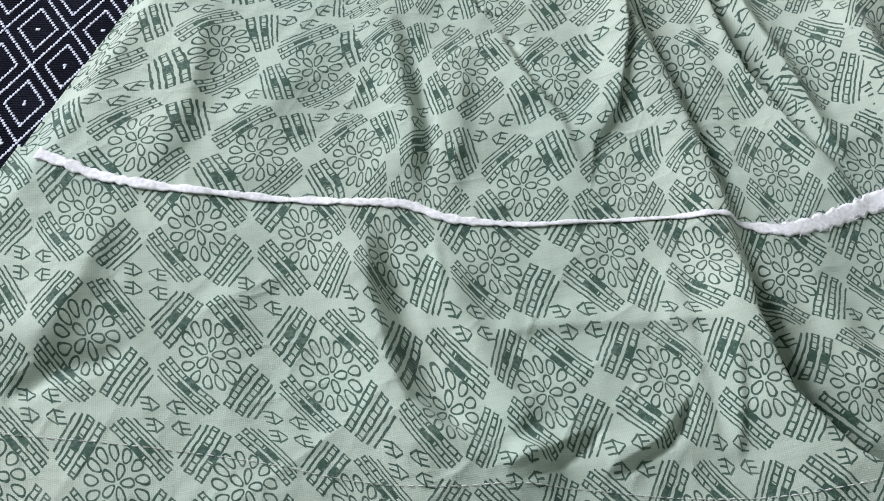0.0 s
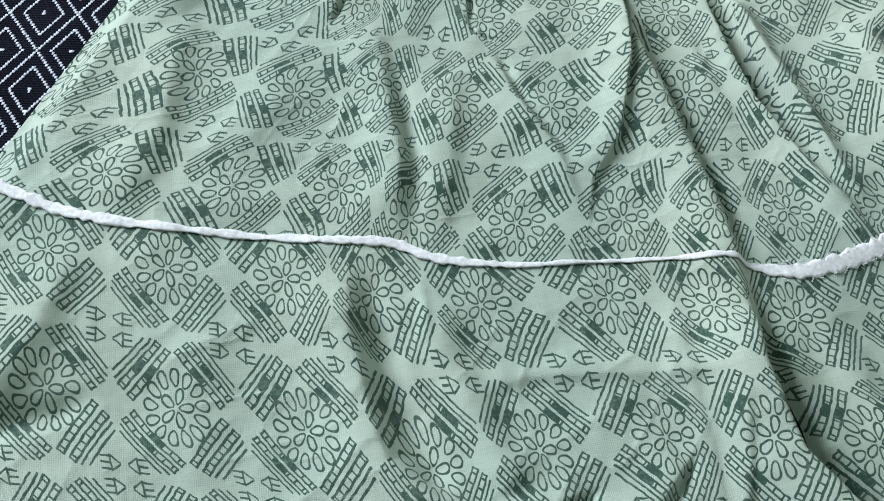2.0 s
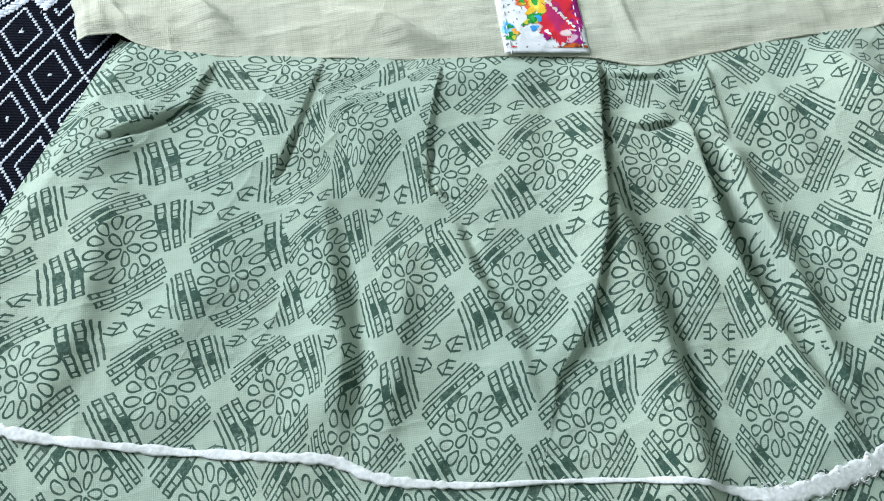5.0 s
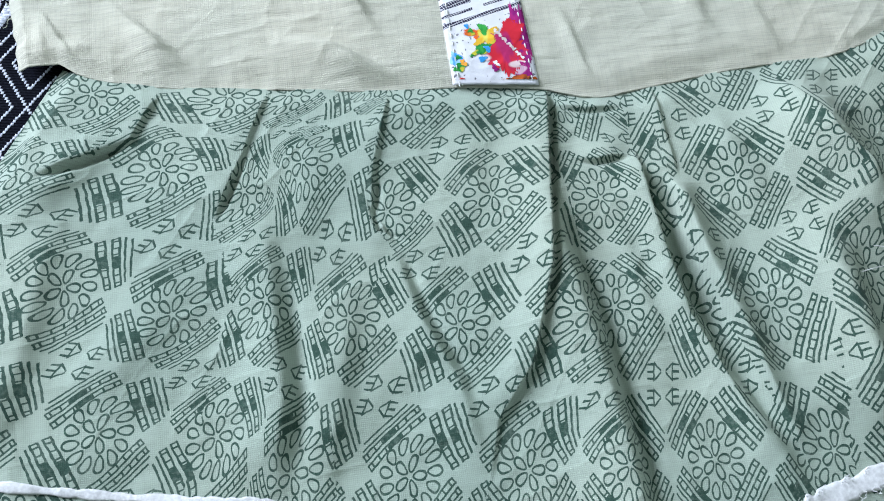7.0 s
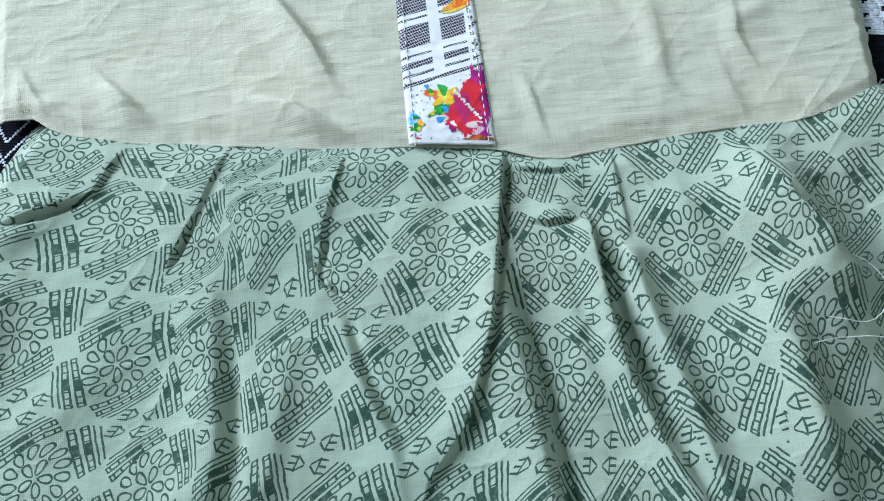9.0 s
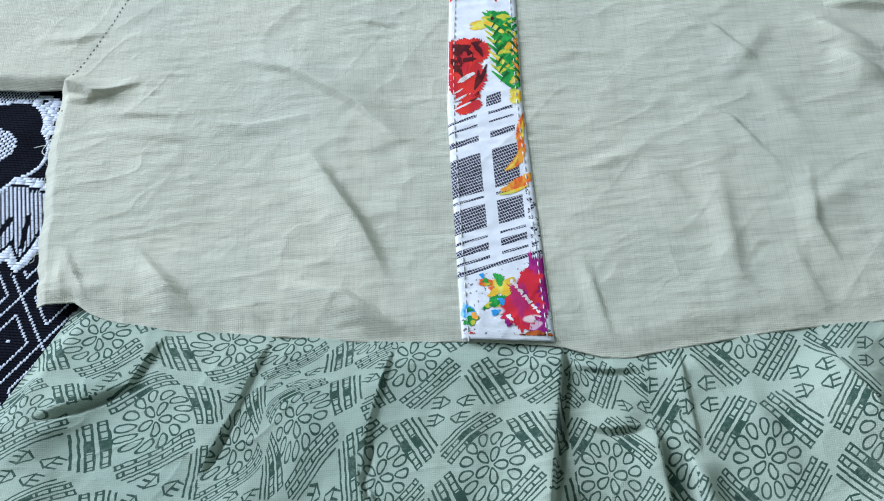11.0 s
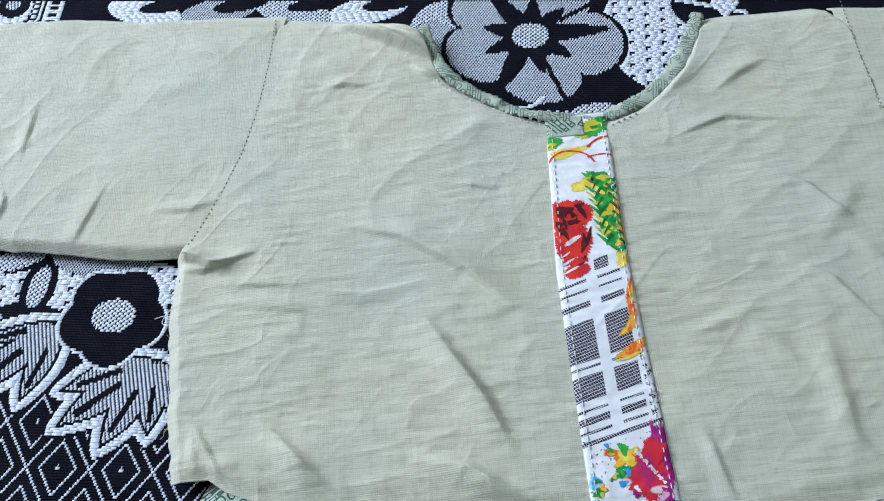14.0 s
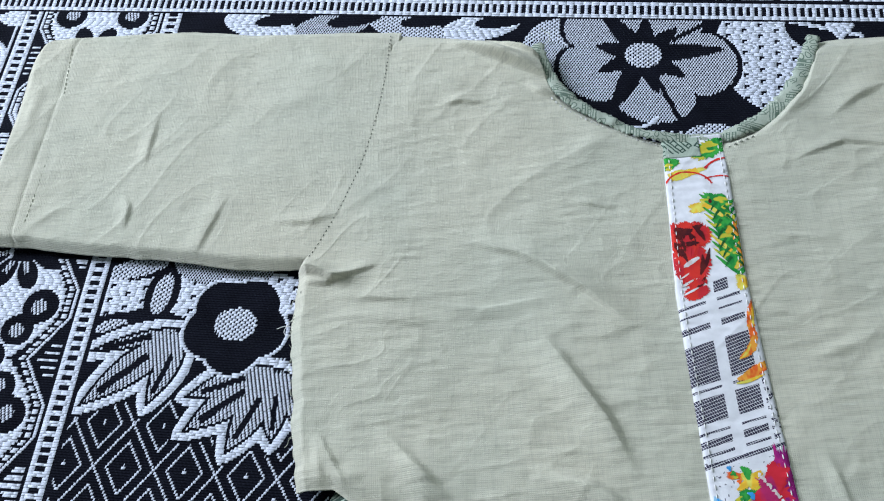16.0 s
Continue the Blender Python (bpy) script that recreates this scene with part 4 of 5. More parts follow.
def woven_yarns():
    """Raised white yarn floats, row by row, where the pattern shows white."""
    xs = np.arange(-0.400, 0.260, PITCH_X)
    ys = np.arange(-0.420, 0.110, PITCH_Y)
    gx, gy = np.meshgrid(xs, ys)
    code = spread_pattern(gx, gy)
    k, r = np.meshgrid(np.arange(len(xs)), np.arange(len(ys)))
    on = (code == 1) | (code == 2) & ((k + 2 * (r % 2)) % 4 < 2) | (code == 5) & ((k + r) % 5 < 3) | (code == 3) & ((k + 3 * (r % 2)) % 7 > 1) | (code == 4) & ~((k % 22 < 7) & ((r + 3 * ((k // 22) % 2)) % 6 < 1) | (k % 22 < 3) & ((r + 3 * ((k // 22) % 2)) % 6 == 5))
    wx = OB[0] + gx * math.cos(TURN_B) - gy * math.sin(TURN_B)
    wy = OB[1] + gx * math.sin(TURN_B) + gy * math.cos(TURN_B)
    on &= ~under_dress(wx, wy)
    rng = np.random.RandomState(5)
    verts, faces = [], []
    for row in range(len(ys)):
        idx = np.flatnonzero(on[row])
        if not len(idx):
            continue
        groups = np.split(idx, np.flatnonzero(np.diff(idx) > 1) + 1)
        for g in groups:
            shift = int(rng.randint(12)) if len(g) > 14 else 0
            cuts = [0, *range(shift, len(g), 12)] if shift > 2 else list(range(0, len(g), 12))
            for s, s1 in zip(cuts, cuts[1:] + [len(g)]):
                piece = g[s:s1]
                grow = 0.52
                x0, x1 = gx[row, piece[0]] - PITCH_X * grow, gx[row, piece[-1]] + PITCH_X * grow
                y0 = ys[row] + rng.uniform(-0.00008, 0.00008)
                hz, lean = rng.uniform(0.00022, 0.00030), 0.00009
                n, e, w = len(verts), 0.00010, 0.00049 if len(piece) > 2 else 0.00060
                f = w * 0.62
                verts += [(x0 - lean, y0 - w, 0.0001), (x0 + lean, y0 + w, 0.0001), (x0 + e - lean * 0.6, y0 - f, hz), (x0 + e + lean * 0.6, y0 + f, hz * 0.95),
                          (x1 - e - lean * 0.6, y0 - f, hz), (x1 - e + lean * 0.6, y0 + f, hz * 0.95), (x1 - lean, y0 - w, 0.0001), (x1 + lean, y0 + w, 0.0001)]
                faces += [(n, n + 6, n + 4, n + 2), (n + 2, n + 4, n + 5, n + 3), (n + 3, n + 5, n + 7, n + 1), (n, n + 2, n + 3, n + 1), (n + 6, n + 7, n + 5, n + 4)]
    me = bpy.data.meshes.new("woven_motif")
    me.from_pydata(verts, [], faces)
    me.polygons.foreach_set("use_smooth", [True] * len(faces))
    return me


bm = bmesh.new()
bmesh.ops.create_grid(bm, x_segments=60, y_segments=60, size=0.9)
me = bpy.data.meshes.new("bedspread")
bm.to_mesh(me)
bm.free()
spread = new("bedspread", me)
me.materials.append(GROUND)
spread.matrix_world = pose(OB[0], OB[1], 0, 0, 0, math.degrees(TURN_B))
tagged(spread, "black and white woven cotton bedspread with flowers, leaves and lozenges", "bedspread")
yarn = part("woven_motif", woven_yarns(), MOTIF, spread, "raised white yarn motifs")
yarn["kind"] = "stuff"


# ---- trimmings of the dress ----
def placket_mid(y):
    return np.interp(y, [0.0, 0.045, 0.095, 0.165], [0.0, -0.0012, -0.0025, 0.0])


def placket_half(y):
    return np.interp(y, [0.0, 0.08, 0.165], [0.0150, 0.0140, 0.0125])


def bodice_top(x, y):
    return (bodice_z(x, y) - 0.0025) * np.interp(y, [0.0, 0.010], [0.72, 1.0]) * np.interp(y, [0.150, 0.166], [1.0, 0.75]) + 0.0025


def placket_z(x, y):
    u = np.abs(x - placket_mid(y)) / placket_half(y)
    return bodice_top(x, y) + 0.0011 - 0.0007 * smooth(0.93, 1.0, u)


A, B = np.meshgrid(np.linspace(-1, 1, 50), np.linspace(0, 1, 240))
Y = 0.168 - B * 0.1650 - 0.0011 * A * B
X = placket_mid(Y) + A * placket_half(Y)
placket = thicken(part("placket", sheet("placket", X, Y, placket_z(X, Y), lambda cx, cy, x, y: (x - placket_mid(y), y)), STRIP, dress, "white printed placket strip with dark broken plaid and bright flowers"), 0.0008)


def dye_patch(name, material, cx, cy, rx, ry, turn=0.0, lobes=0, depth=0.2, level=0, seed=0):
    """A patch of printed colour with an uneven, feathered outline, lying on the placket."""
    n, m = 96, 6
    rng = np.random.RandomState(seed + 11)
    ang = np.linspace(0, math.tau, n, endpoint=False)
    rim = 1 + depth * (np.cos(lobes * ang) if lobes else 0) + rng.uniform(-0.17, 0.12, n) * (1 if rx > 0.001 and ry > 0.001 else 0.3)
    pts, faces = [(0.0, 0.0)], []
    for k in range(1, m + 1):
        for a, q in zip(ang, rim):
            pts.append((k / m * q * rx * math.cos(a), k / m * q * ry * math.sin(a)))
    p = np.array(pts)
    ca, sa = math.cos(turn), math.sin(turn)
    x, y = cx + p[:, 0] * ca - p[:, 1] * sa, cy + p[:, 0] * sa + p[:, 1] * ca
    y = np.clip(y, 0.0046 - 0.08 * np.clip(x, -0.014, 0.014), 0.1665)
    half, mid = placket_half(y) - 0.0002, placket_mid(y)
    x = np.clip(x, mid - half, mid + half)
    z = placket_z(x, y) + 0.00010 + 0.00004 * level
    for i in range(n):
        faces.append((0, 1 + i, 1 + (i + 1) % n))
        for k in range(m - 1):
            a, b = 1 + k * n + i, 1 + k * n + (i + 1) % n
            faces.append((a, a + n, b + n, b))
    me = bpy.data.meshes.new(name)
    me.from_pydata(np.stack([x, y, z], -1).tolist(), [], faces)
    me.polygons.foreach_set("use_smooth", [True] * len(faces))
    return part(name, me, material, placket)


# upper spray: leaves, a feathery green plume and a red bloom
dye_patch("printed_leaf", YELLOW, -0.0055, 0.1490, 0.0080, 0.0022, 0.25, 3, 0.15, 0, 1)
dye_patch("printed_leaf", GREEN, 0.0068, 0.1612, 0.0085, 0.0046, 0.50, 2, 0.10, 1, 2)
dye_patch("printed_leaf", GREEN, -0.0110, 0.1545, 0.0038, 0.0034, 0.3, 3, 0.15, 1, 3)


def dye_arc(name, material, cx, cy, r, a0, a1, width, level=1):
    """A thin printed stroke along an arc on the placket."""
    a = np.linspace(radians(a0), radians(a1), 40)
    rr = r + np.array([[-0.5], [0.5]]) * width * (1 + 0.4 * value_noise(a, a * 0, 0.12, 5))
    x, y = cx + rr * np.cos(a) * 1.15, cy + rr * np.sin(a)
    mid, half = placket_mid(y), placket_half(y) - 0.0002
    x = np.clip(x, mid - half, mid + half)
    return part(name, sheet(name, x, y, placket_z(x, y) + 0.00010 + 0.00004 * level), material, placket)


dye_arc("printed_stem", RED, -0.0048, 0.1412, 0.0085, 15, 165, 0.0007)
dye_arc("printed_stem", RED, 0.0075, 0.1360, 0.0110, 60, 115, 0.0006)
dye_arc("printed_stem", RED, 0.0130, 0.1460, 0.0100, 95, 150, 0.0009)
dye_patch("printed_leaf", YELLOW, -0.0010, 0.1325, 0.0060, 0.0022, 0.15, 3, 0.2, 0, 7)
dye_patch("printed_plume", GREEN, 0.0052, 0.1350, 0.0062, 0.0034, -0.35, 5, 0.14, 1, 8)
dye_patch("printed_plume", GREEN, 0.0068, 0.1190, 0.0042, 0.0150, 0.06, 7, 0.10, 1, 9)
for k in range(20):
    f = k / 19
    side = 1 if k % 2 else -1
    dye_patch("printed_plume_barb", YELLOW if k % 5 == 2 else GREEN, 0.0060 + 0.0022 * f + side * 0.0030, 0.1340 - 0.0300 * f, 0.0056, 0.0009, (0.75 if side > 0 else 2.3), 3, 0.15, 2 + k % 3, 100 + k)
dye_patch("printed_leaf", YELLOW, 0.0098, 0.0980, 0.0036, 0.0032, 0.0, 3, 0.2, 1, 11)
dye_patch("printed_leaf", ORANGE, 0.0105, 0.1160, 0.0016, 0.0085, 0.05, 4, 0.2, 3, 12)
dye_patch("printed_eye", MAROON, 0.0026, 0.1350, 0.0007, 0.0010, 0.0, 0, 0, 3, 13)
dye_patch("printed_flower", RED, -0.0088, 0.1080, 0.0072, 0.0118, 0.05, 4, 0.05, 2, 14)
for k, (px, py, rx, ry, a) in enumerate(((-0.0122, 0.1180, 0.0040, 0.0075, 0.12), (-0.0040, 0.1195, 0.0044, 0.0060, -0.25), (-0.0085, 0.1225, 0.0046, 0.0034, 0.0), (-0.0085, 0.0947, 0.0050, 0.0030, 0.3))):
    dye_patch("printed_petal", RED, px, py, rx, ry, a, 3, 0.06, 2, 15 + k)
for k, (px, py, rx, ry, a) in enumerate(((-0.0105, 0.1210, 0.0036, 0.0024, 0.2), (-0.0040, 0.1230, 0.0018, 0.0012, 0.5), (-0.0120, 0.1140, 0.0022, 0.0030, 0.3), (-0.0075, 0.1160, 0.0026, 0.0010, 0.1), (-0.0028, 0.1080, 0.0008, 0.0055, -0.4), (-0.0060, 0.0987, 0.0007, 0.0030, -0.7))):
    dye_patch("printed_flower_spot", MAROON, px, py, rx, ry, a, 3, 0.2, 3, 20 + k)
WHITE_DYE = dye("white_gap", (0.78, 0.76, 0.78), (0.72, 0.60, 0.58))
for k, (px, py, rx, ry, a) in enumerate(((-0.0085, 0.1080, 0.0034, 0.0011, 0.55), (-0.0115, 0.0987, 0.0026, 0.0006, 0.5), (-0.0105, 0.0953, 0.0030, 0.0005, 0.45), (-0.0120, 0.1020, 0.0020, 0.0004, 0.6))):
    dye_patch("printed_flower_glint", WHITE_DYE, px, py, rx, ry, a, 2, 0.15, 4, 30 + k)
def dye_stroke(name, material, pts, widths, level=1, seed=0):
    """A printed brush stroke along a line of points on the placket, with a ragged edge."""
    t = np.linspace(0, 1, 70)
    p = curve(pts, t)
    d = np.gradient(p, axis=0)
    d /= np.hypot(d[:, 0], d[:, 1])[:, None] + 1e-9
    w = np.interp(t, np.linspace(0, 1, len(widths)), widths) * (1 + 0.22 * np.random.RandomState(seed + 300).uniform(-1, 1, 70))
    side = np.linspace(-0.5, 0.5, 4)[:, None]
    x, y = p[:, 0] - d[:, 1] * side * w, p[:, 1] + d[:, 0] * side * w
    mid, half = placket_mid(y), placket_half(y) - 0.0002
    x = np.clip(x, mid - half, mid + half)
    return part(name, sheet(name, x, y, placket_z(x, y) + 0.00010 + 0.00004 * level), material, placket)


# dark strokes through the plume and the bloom
DEEP_GREEN = dye("deep_green_dye", (0.01, 0.09, 0.02), (0.02, 0.16, 0.03), 420)
for k in range(14):
    f = k / 13
    side = 1 if k % 2 else -1
    cx, cy = 0.0062 + 0.0020 * f, 0.1345 - 0.0275 * f
    dye_stroke("printed_plume_vein", DEEP_GREEN, [(cx + side * 0.0012, cy), (cx + side * 0.0026, cy - 0.0016), (cx + side * 0.0042, cy - 0.0044)], (0.0013, 0.0009, 0.0003), 5, k)
for k, (px, py, qx, qy) in enumerate(((-0.0128, 0.1235, -0.0105, 0.1130), (-0.0060, 0.1235, -0.0020, 0.1170), (-0.0135, 0.1150, -0.0100, 0.1080), (-0.0040, 0.1110, -0.0060, 0.1020), (-0.0085, 0.1215, -0.0060, 0.1150))):
    dye_stroke("printed_flower_vein", MAROON, [(px, py), ((px + qx) / 2 + 0.0008, (py + qy) / 2), (qx, qy)], (0.0006, 0.0022, 0.0005), 4, 40 + k)
# curl of orange over the plaid
dye_stroke("printed_curl", ORANGE, [(0.0118, 0.0905), (0.0100, 0.0855), (0.0090, 0.0800), (0.0098, 0.0745), (0.0078, 0.0700), (0.0035, 0.0672)], (0.0012, 0.0030, 0.0026, 0.0028, 0.0030, 0.0010), 1, 60)
dye_stroke("printed_curl", YELLOW, [(0.0112, 0.0885), (0.0104, 0.0830), (0.0100, 0.0790)], (0.0005, 0.0011, 0.0005), 2, 61)
dye_stroke("printed_curl", YELLOW, [(0.0080, 0.0725), (0.0060, 0.0688), (0.0030, 0.0668)], (0.0004, 0.0010, 0.0004), 2, 62)
dye_stroke("printed_curl", ORANGE, [(0.0010, 0.0590), (0.0050, 0.0602), (0.0100, 0.0630), (0.0135, 0.0655)], (0.0010, 0.0036, 0.0040, 0.0020), 1, 63)
dye_stroke("printed_curl", YELLOW, [(0.0005, 0.0575), (0.0050, 0.0582), (0.0110, 0.0606)], (0.0006, 0.0014, 0.0005), 2, 64)
# lower spray
dye_patch("printed_flower", PURPLE, 0.0105, 0.0180, 0.0042, 0.0155, -0.05, 6, 0.10, 1, 50)
dye_patch("printed_flower", CRIMSON, 0.0052, 0.0150, 0.0070, 0.0088, -0.2, 5, 0.08, 2, 51)
dye_patch("printed_flower", CRIMSON, 0.0085, 0.0235, 0.0046, 0.0038, 0.4, 4, 0.12, 3, 52)
dye_patch("printed_leaf", YELLOW, -0.0010, 0.0215, 0.0042, 0.0030, 0.6, 4, 0.3, 3, 53)
dye_patch("printed_leaf", ORANGE, -0.0052, 0.0235, 0.0038, 0.0013, -0.15, 3, 0.2, 2, 54)
dye_patch("printed_leaf", GREEN, -0.0018, 0.0245, 0.0014, 0.0026, 0.4, 3, 0.2, 4, 55)
dye_patch("printed_leaf", GREEN, -0.0030, 0.0165, 0.0046, 0.0018, 0.5, 4, 0.25, 3, 56)
dye_patch("printed_leaf", BLUE, -0.0128, 0.0130, 0.0022, 0.0032, 0.2, 4, 0.2, 2, 57)
dye_patch("printed_leaf", GREEN, -0.0118, 0.0100, 0.0024, 0.0016, 0.3, 4, 0.2, 3, 58)
dye_patch("printed_leaf", BLUE, -0.0035, 0.0125, 0.0016, 0.0010, 0.3, 3, 0.2, 3, 59)
dye_patch("printed_leaf", RED, -0.0118, 0.0040, 0.0028, 0.0018, 0.1, 4, 0.2, 2, 60)
dye_patch("printed_leaf", BROWN, 0.0066, 0.0030, 0.0080, 0.0022, 0.08, 5, 0.12, 3, 61)
for k in range(16):
    fx, fy = (k * 0.618) % 1.0, (k * 0.382 + 0.1) % 1.0
    dye_patch("printed_flower_glint", WHITE_DYE, 0.0005 + 0.0105 * fx, 0.0095 + 0.0150 * fy, 0.0008, 0.0005, 0.6 + k, 3, 0.2, 5, 70 + k)
for k in range(12):
    fx, fy = (k * 0.618 + 0.3) % 1.0, (k * 0.382) % 1.0
    dye_patch("printed_speck", (PURPLE, BLUE, GREEN, ORANGE)[k % 4], -0.0120 + 0.0120 * fx + 0.009 * (k % 4 == 0), 0.0080 + 0.0200 * fy, 0.0010, 0.0007, k, 3, 0.25, 4, 90 + k)


def ribbon(name, pts, widths, lift, zfun, material, parent, label="", seed=0, wave=0.0, rows=7, steps=400, uv=None):
    """A narrow strip along a line of points, arched across, with an uneven edge."""
    t = np.linspace(0, 1, steps)
    p = curve(pts, t)
    d = np.gradient(p, axis=0)
    d /= np.hypot(d[:, 0], d[:, 1])[:, None] + 1e-9
    w = np.interp(t, np.linspace(0, 1, len(widths)), widths)
    s = np.linspace(-1, 1, rows)[:, None]
    jag = 1 + wave * value_noise(t * 1.0, t * 0 + seed, 0.006, seed + 70)[None, :]
    x = p[:, 0] - d[:, 1] * s * w * jag / 2
    y = p[:, 1] + d[:, 0] * s * w * jag / 2
    z = zfun(x, y) + lift * (1 - 0.8 * s ** 4)
    me = sheet(name, x, y, z, uv)
    return thicken(part(name, me, material, parent, label), 0.0005)


def skirt_z(x, y):
    return upper_z(x, y)


tape = ribbon("seam_tape", HEM[1:15], (0.0042, 0.0038, 0.0030, 0.0026, 0.0026, 0.0030, 0.0034, 0.0018, 0.0014, 0.0015, 0.0022, 0.0056, 0.0068, 0.0062, 0.0050), 0.0004, skirt_z, TAPE, dress, "white raw-edged tape along the tier seam", 3, 0.34, steps=900)


def stitches(name, pts, zfun, material, parent, length=0.0018, gap=0.0010, thick=0.0003, lift=0.0003, seed=0):
    """A row of short rounded stitches along a line of points, as one mesh."""
    rng = np.random.RandomState(seed)
    total = sum(math.dist(a, b) for a, b in zip(pts, pts[1:]))
    n = int(total / (length + gap))
    ends = curve(pts, np.linspace(0, 1, 2 * n + 1))
    frac = length / (length + gap)
    verts, faces = [], []
    for k in range(n):
        a, c = ends[2 * k], ends[2 * k + 2]
        b = a + (c - a) * frac
        d = (b - a) / (np.hypot(*(b - a)) + 1e-9)
        side = np.array([-d[1], d[0]]) * thick * rng.uniform(0.85, 1.15)
        m = (a + b) / 2
        ring = [a, m - side, b, m + side, a * 0.7 + b * 0.3 - side, a * 0.3 + b * 0.7 - side, a * 0.3 + b * 0.7 + side, a * 0.7 + b * 0.3 + side]
        outline = [ring[0], ring[4], ring[5], ring[2], ring[6], ring[7]]
        base = len(verts)
        for q in outline:
            verts.append((q[0], q[1], float(zfun(np.array([q[0]]), np.array([q[1]]))[0]) + lift * 0.3))
        for q in (a * 0.7 + b * 0.3, a * 0.3 + b * 0.7):
            verts.append((q[0], q[1], float(zfun(np.array([q[0]]), np.array([q[1]]))[0]) + lift + thick))
        faces += [(base, base + 1, base + 6), (base + 1, base + 2, base + 7, base + 6), (base + 2, base + 3, base + 7), (base + 3, base + 4, base + 7), (base + 4, base + 5, base + 6, base + 7), (base + 5, base, base + 6)]
    me = bpy.data.meshes.new(name)
    me.from_pydata(verts, [], faces)
    return part(name, me, material, parent)


stitches("seam_stitch", [(-0.260, -0.180), (-0.220, -0.192), (-0.187, -0.200), (-0.147, -0.211), (-0.119, -0.222), (-0.093, -0.228), (-0.063, -0.231), (-0.022, -0.241), (0.020, -0.247), (0.080, -0.246), (0.150, -0.230)], lower_z, SEW_WHITE, frill, 0.0026, 0.0006, 0.00022, seed=1)
stitches("seam_stitch", [(-0.1262, 0.236), (-0.1292, 0.205), (-0.1352, 0.177), (-0.1462, 0.146), (-0.1600, 0.121)], bodice_z, SEW_GREY, bodice, 0.0010, 0.0012, 0.00022, 0.0002, seed=2)
stitches("seam_stitch", [(0.1202, 0.214), (0.1212, 0.185), (0.1227, 0.157), (0.1300, 0.134)], bodice_z, SEW_GREY, bodice, 0.0010, 0.0012, 0.00026, 0.0003, seed=3)
for side in (-1, 1):
    line = [(float(placket_mid(v) + side * (placket_half(v) - 0.0022)), float(v)) for v in np.linspace(0.163, 0.002, 14)]
    stitches("seam_stitch", line, placket_z, SEW_WHITE, placket, 0.0022, 0.0009, 0.00024, 0.0003, seed=4)
stitches("seam_stitch", [(x, y + 0.0016) for x, y in WAIST[1:14]], lambda x, y: (bodice_z(x, y) - 0.0025) * 0.62 + 0.0025, SEW_SAGE, bodice, 0.0018, 0.0010, 0.00022, 0.0003, seed=5)
stitches("seam_stitch", [(-0.1625, 0.108), (-0.1600, 0.085), (-0.1590, 0.060), (-0.1585, 0.040)], lambda x, y: bodice_z(x, y) * 0.8, SEW_GREY, bodice, 0.0014, 0.0016, 0.0002, 0.0002, seed=6)

stitches("seam_stitch", [(-0.2775, 0.246), (-0.2770, 0.219), (-0.2785, 0.182), (-0.2825, 0.155), (-0.2845, 0.143)], lambda x, y: bodice_z(x, y) * 0 + 0.0078, SEW_SAGE, dress, 0.0020, 0.0005, 0.00020, 0.0002, seed=9)

# printed binding round the neck
NECK = [(-0.0600, 0.2235), (-0.0575, 0.2100), (-0.0535, 0.1985), (-0.0455, 0.1885), (-0.0240, 0.1730), (-0.0110, 0.1678), (0.0120, 0.1658), (0.0340, 0.1750), (0.0495, 0.1925), (0.0565, 0.2085), (0.0595, 0.2160)]
rim_z = lambda x, y: bodice_z(x, y) * 0 + 0.0068 + 0.0010 * value_noise(x, y, 0.009, 91) + 0.0006 * value_noise(x, y, 0.004, 92)
binding = ribbon("neck_binding", [(x, y + 0.0003) for x, y in NECK], (0.0052, 0.0056, 0.0058, 0.0054, 0.0048, 0.0050, 0.0058, 0.0074, 0.0080, 0.0072, 0.0056), 0.0009, rim_z, PRINT_BACK, dress, "gathered printed binding round the neckline", 5, 0.25, steps=500,
                 uv=lambda cx, cy, x, y: (x / 0.030 + y / 0.05, y / 0.036 - x / 0.06))
stitches("seam_stitch", [(-0.0635, 0.2130), (-0.0590, 0.1960), (-0.0490, 0.1845), (-0.0260, 0.1690), (-0.0130, 0.1640)], rim_z, SEW_WHITE, binding, 0.0016, 0.0010, 0.00022, 0.0012, seed=7)
stitches("seam_stitch", [(0.0140, 0.1615), (0.0370, 0.1700), (0.0545, 0.1890), (0.0620, 0.2070)], rim_z, SEW_WHITE, binding, 0.0016, 0.0010, 0.00022, 0.0012, seed=8)
tab = thicken(part("placket_facing", sheet("placket_facing", *(lambda a, b: (a * 0.0127 + 0.0, 0.1575 + b * 0.0100, placket_z(a * 0.0127, 0.1575 + b * 0.0100) + 0.0003))(*np.meshgrid(np.linspace(-1, 0.2, 30), np.linspace(0, 1, 20))),
              lambda cx, cy, x, y: (x / 0.037, y / 0.045)), PRINT, placket, "printed facing at the top of the placket"))


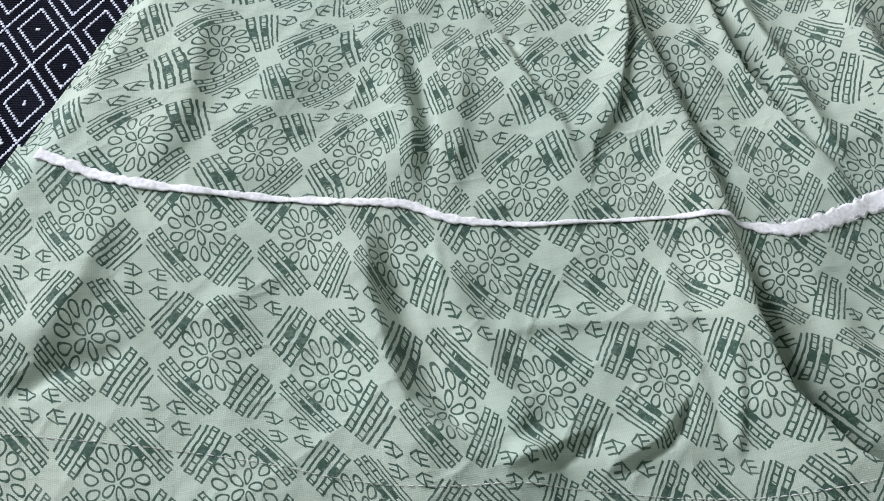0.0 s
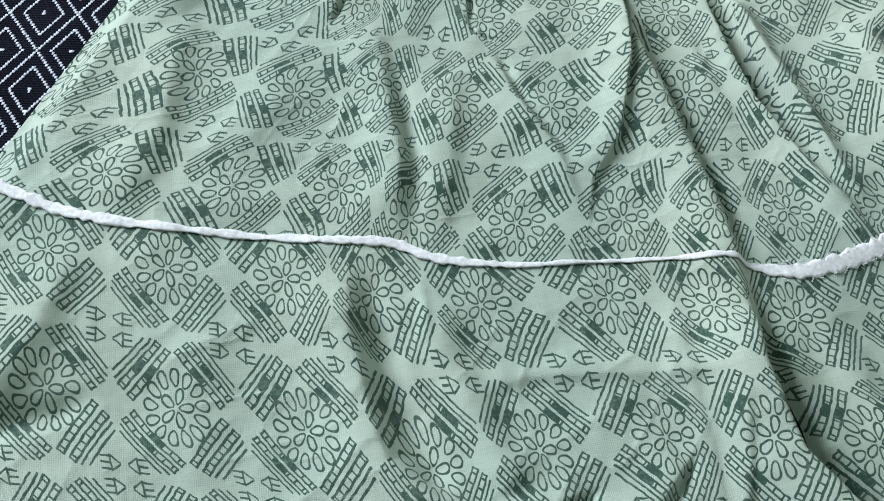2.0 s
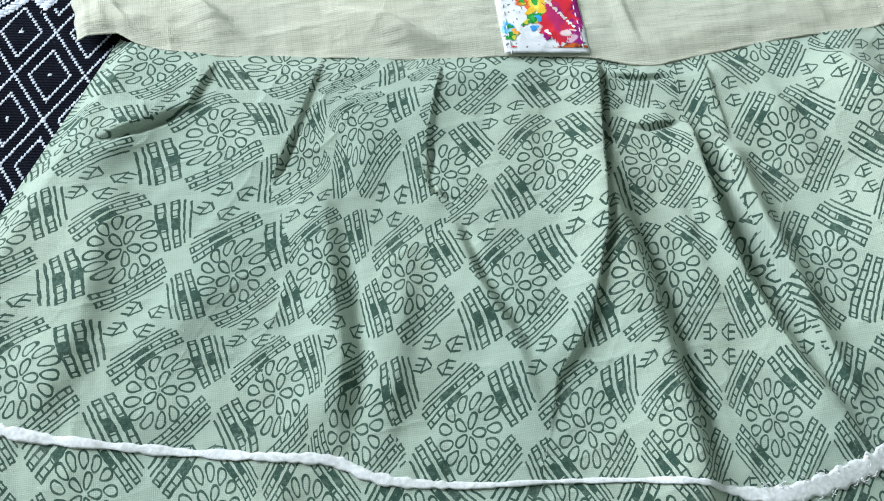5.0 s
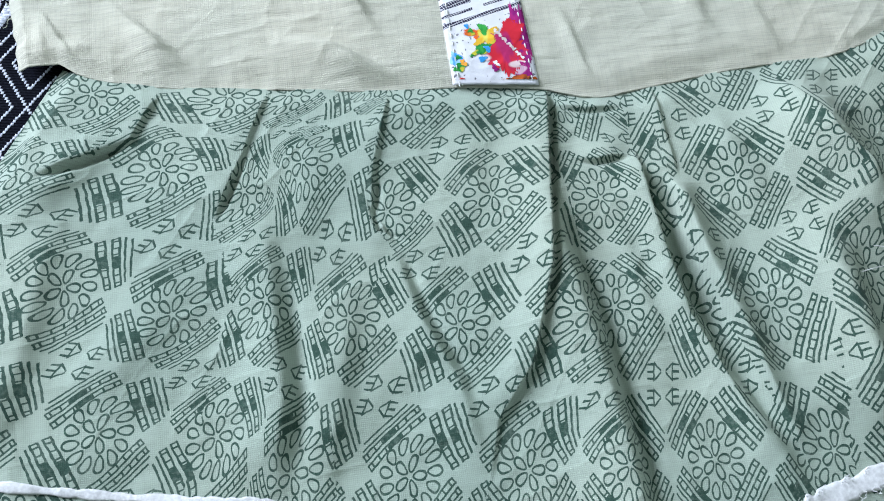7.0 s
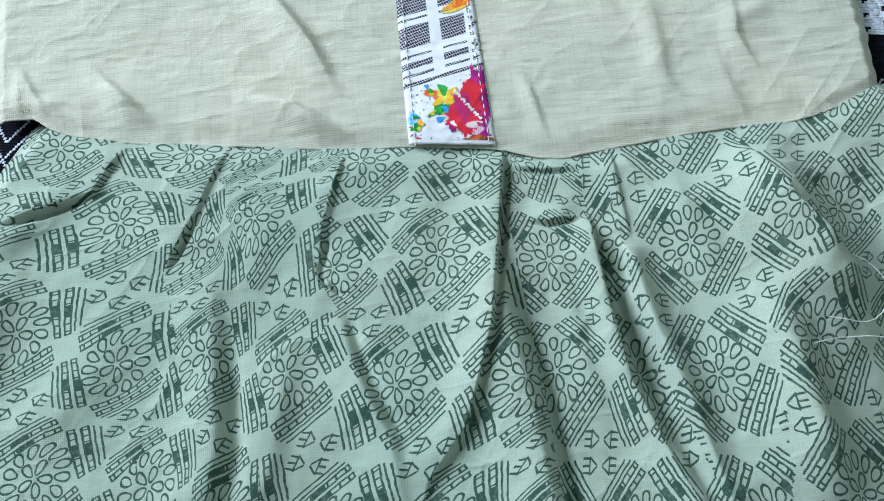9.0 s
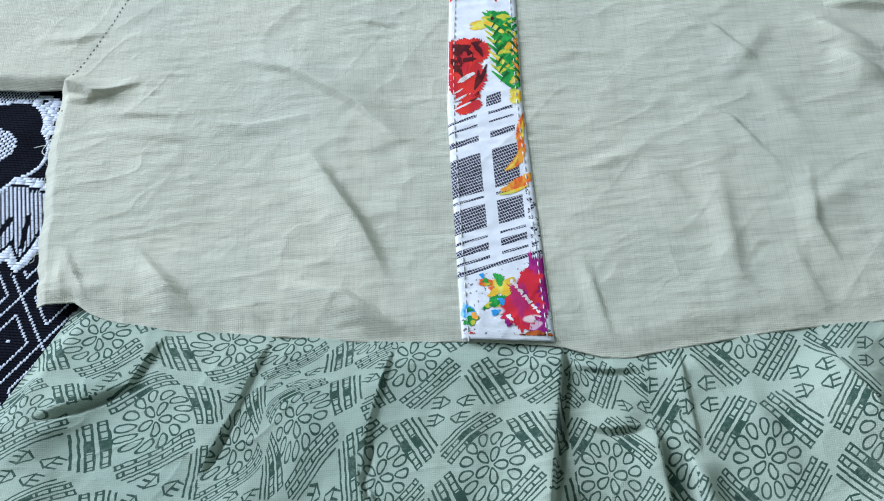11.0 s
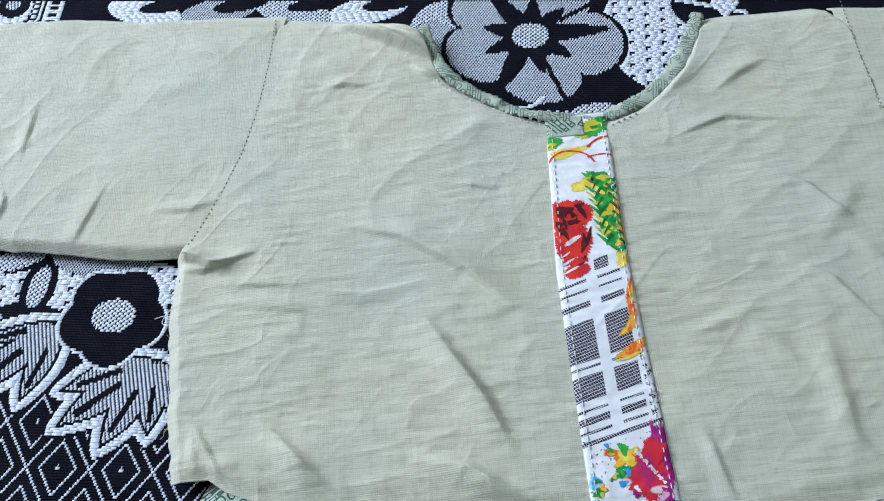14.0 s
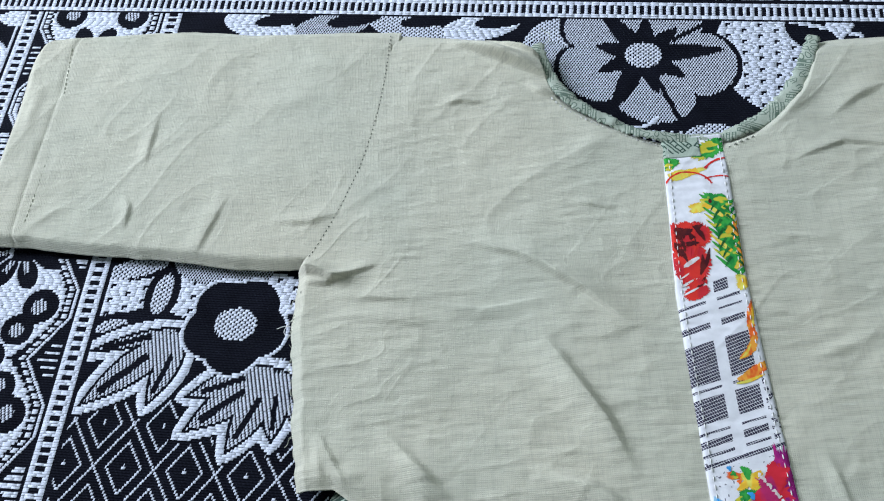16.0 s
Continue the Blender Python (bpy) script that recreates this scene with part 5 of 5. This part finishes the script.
def strand(name, pts, radius, material, parent, lift):
    """A loose thread as a thin tube through points."""
    p = curve(pts, np.linspace(0, 1, 60))
    verts, faces = [], []
    for k, (x, y) in enumerate(p):
        a, b = p[max(k - 1, 0)], p[min(k + 1, 59)]
        d = (b - a) / (np.hypot(*(b - a)) + 1e-9)
        for q in range(5):
            c, s = math.cos(q * math.tau / 5) * radius, math.sin(q * math.tau / 5) * radius
            verts.append((x - d[1] * c, y + d[0] * c, lift + s + 0.0006 * math.sin(k * 0.23)))
        if k:
            for q in range(5):
                r = (q + 1) % 5
                faces.append(((k - 1) * 5 + q, (k - 1) * 5 + r, k * 5 + r, k * 5 + q))
    me = bpy.data.meshes.new(name)
    me.from_pydata(verts, [], faces)
    me.polygons.foreach_set("use_smooth", [True] * len(faces))
    return part(name, me, material, parent)


# frayed side edge and loose threads
rng = np.random.RandomState(77)
for k in range(16):
    y0 = 0.045 + 0.068 * k / 15 + rng.uniform(-0.003, 0.003)
    x0 = -0.1615 - 0.003 * math.sin((y0 - 0.03) * 30)
    strand("loose_thread", [(x0 + 0.003, y0), (x0 - 0.001, y0 + rng.uniform(-0.003, 0.003)), (x0 - rng.uniform(0.001, 0.004), y0 + rng.uniform(-0.005, 0.005))], 0.00013, SEW_SAGE, bodice, 0.0042)
strand("loose_thread", [(-0.162, 0.098), (-0.167, 0.096), (-0.170, 0.092), (-0.167, 0.089), (-0.164, 0.092), (-0.168, 0.095), (-0.172, 0.093)], 0.00018, SEW_WHITE, bodice, 0.0035)
strand("loose_thread", [(0.112, -0.072), (0.126, -0.076), (0.134, -0.066), (0.131, -0.056), (0.124, -0.052)], 0.00016, SEW_WHITE, skirt, 0.0170)
strand("loose_thread", [(0.106, -0.080), (0.120, -0.078), (0.140, -0.083)], 0.00016, SEW_WHITE, skirt, 0.0160)
strand("loose_thread", [(-0.057, 0.222), (-0.053, 0.228), (-0.058, 0.232)], 0.00014, SEW_SAGE, bodice, 0.008)
for k in range(46):
    f = k / 45
    x0, y0 = 0.036 + 0.075 * f, float(np.interp(0.036 + 0.075 * f, [0.021, 0.042, 0.061, 0.083, 0.120], [-0.149, -0.156, -0.153, -0.147, -0.137]))
    s = 1 if rng.uniform() < 0.6 else -1
    strand("loose_thread", [(x0, y0 + s * 0.0022), (x0 + rng.uniform(-0.0015, 0.0015), y0 + s * 0.0034), (x0 + rng.uniform(-0.002, 0.002), y0 + s * rng.uniform(0.0038, 0.0054))], 0.00012, TAPE, tape, float(skirt_z(np.array([x0]), np.array([y0]))[0]) + 0.0008)


# ---- unseen plain room, added to close the place and bounce the lamp's light ----
def plaster(name, base):
    m = Mat(name, 0.9)
    m.colour(m.mix(m.noise(3, 4).ramp(0.3, 0.7), base, tuple(v * 0.9 for v in base)))
    m.bump(m.noise(60, 3), 0.2, 0.002)
    return m.m


def slab(name, lo, hi, material, kind_label):
    bm = bmesh.new()
    bmesh.ops.create_cube(bm, size=1.0)
    for v in bm.verts:
        v.co = [(a + b) / 2 + c * (b - a) for a, b, c in zip(lo, hi, v.co)]
    me = bpy.data.meshes.new(name)
    bm.to_mesh(me)
    bm.free()
    me.materials.append(material)
    return tagged(new(name, me), kind_label, "wall" if "wall" in name else name, kind="structure")


WALL = plaster("pale_plaster", (0.62, 0.66, 0.60))
FLOOR = plaster("grey_cement", (0.32, 0.31, 0.30))
slab("floor", (-1.25, -1.9, -0.12), (2.2, 2.3, -0.0015), FLOOR, "plain grey cement floor, added unseen under the bedspread")
slab("ceiling", (-1.25, -1.9, 2.5), (2.2, 2.3, 2.62), WALL, "plain pale plaster ceiling, unseen, added to bounce light")
slab("wall_north", (-1.05, 2.15, 0.0), (2.05, 2.3, 2.5), WALL, "plain pale plaster wall, unseen, added to bounce light")
slab("wall_south", (-1.05, -1.9, 0.0), (2.05, -1.75, 2.5), WALL, "plain pale plaster wall, unseen, added to bounce light")
slab("wall_east", (2.05, -1.9, 0.0), (2.2, 2.3, 2.5), WALL, "plain pale plaster wall, unseen, added to bounce light")
# Out-of-view west wall, added in four pieces around the lamp's opening.
Y0, Y1, Z0, Z1 = WIN_Y - WIN_W / 2, WIN_Y + WIN_W / 2, WIN_Z - WIN_H / 2, WIN_Z + WIN_H / 2
west = slab("wall_west", (-1.25, -1.9, 0.0), (WALL_X, Y0, 2.5), WALL, "plain pale plaster wall, unseen, added with an opening for the daylight lamp")
for lo, hi in (((-1.25, Y1, 0.0), (WALL_X, 2.3, 2.5)), ((-1.25, Y0, 0.0), (WALL_X, Y1, Z0)), ((-1.25, Y0, Z1), (WALL_X, Y1, 2.5))):
    slab("wall_west", lo, hi, WALL, "plain pale plaster wall, unseen, added with an opening for the daylight lamp")
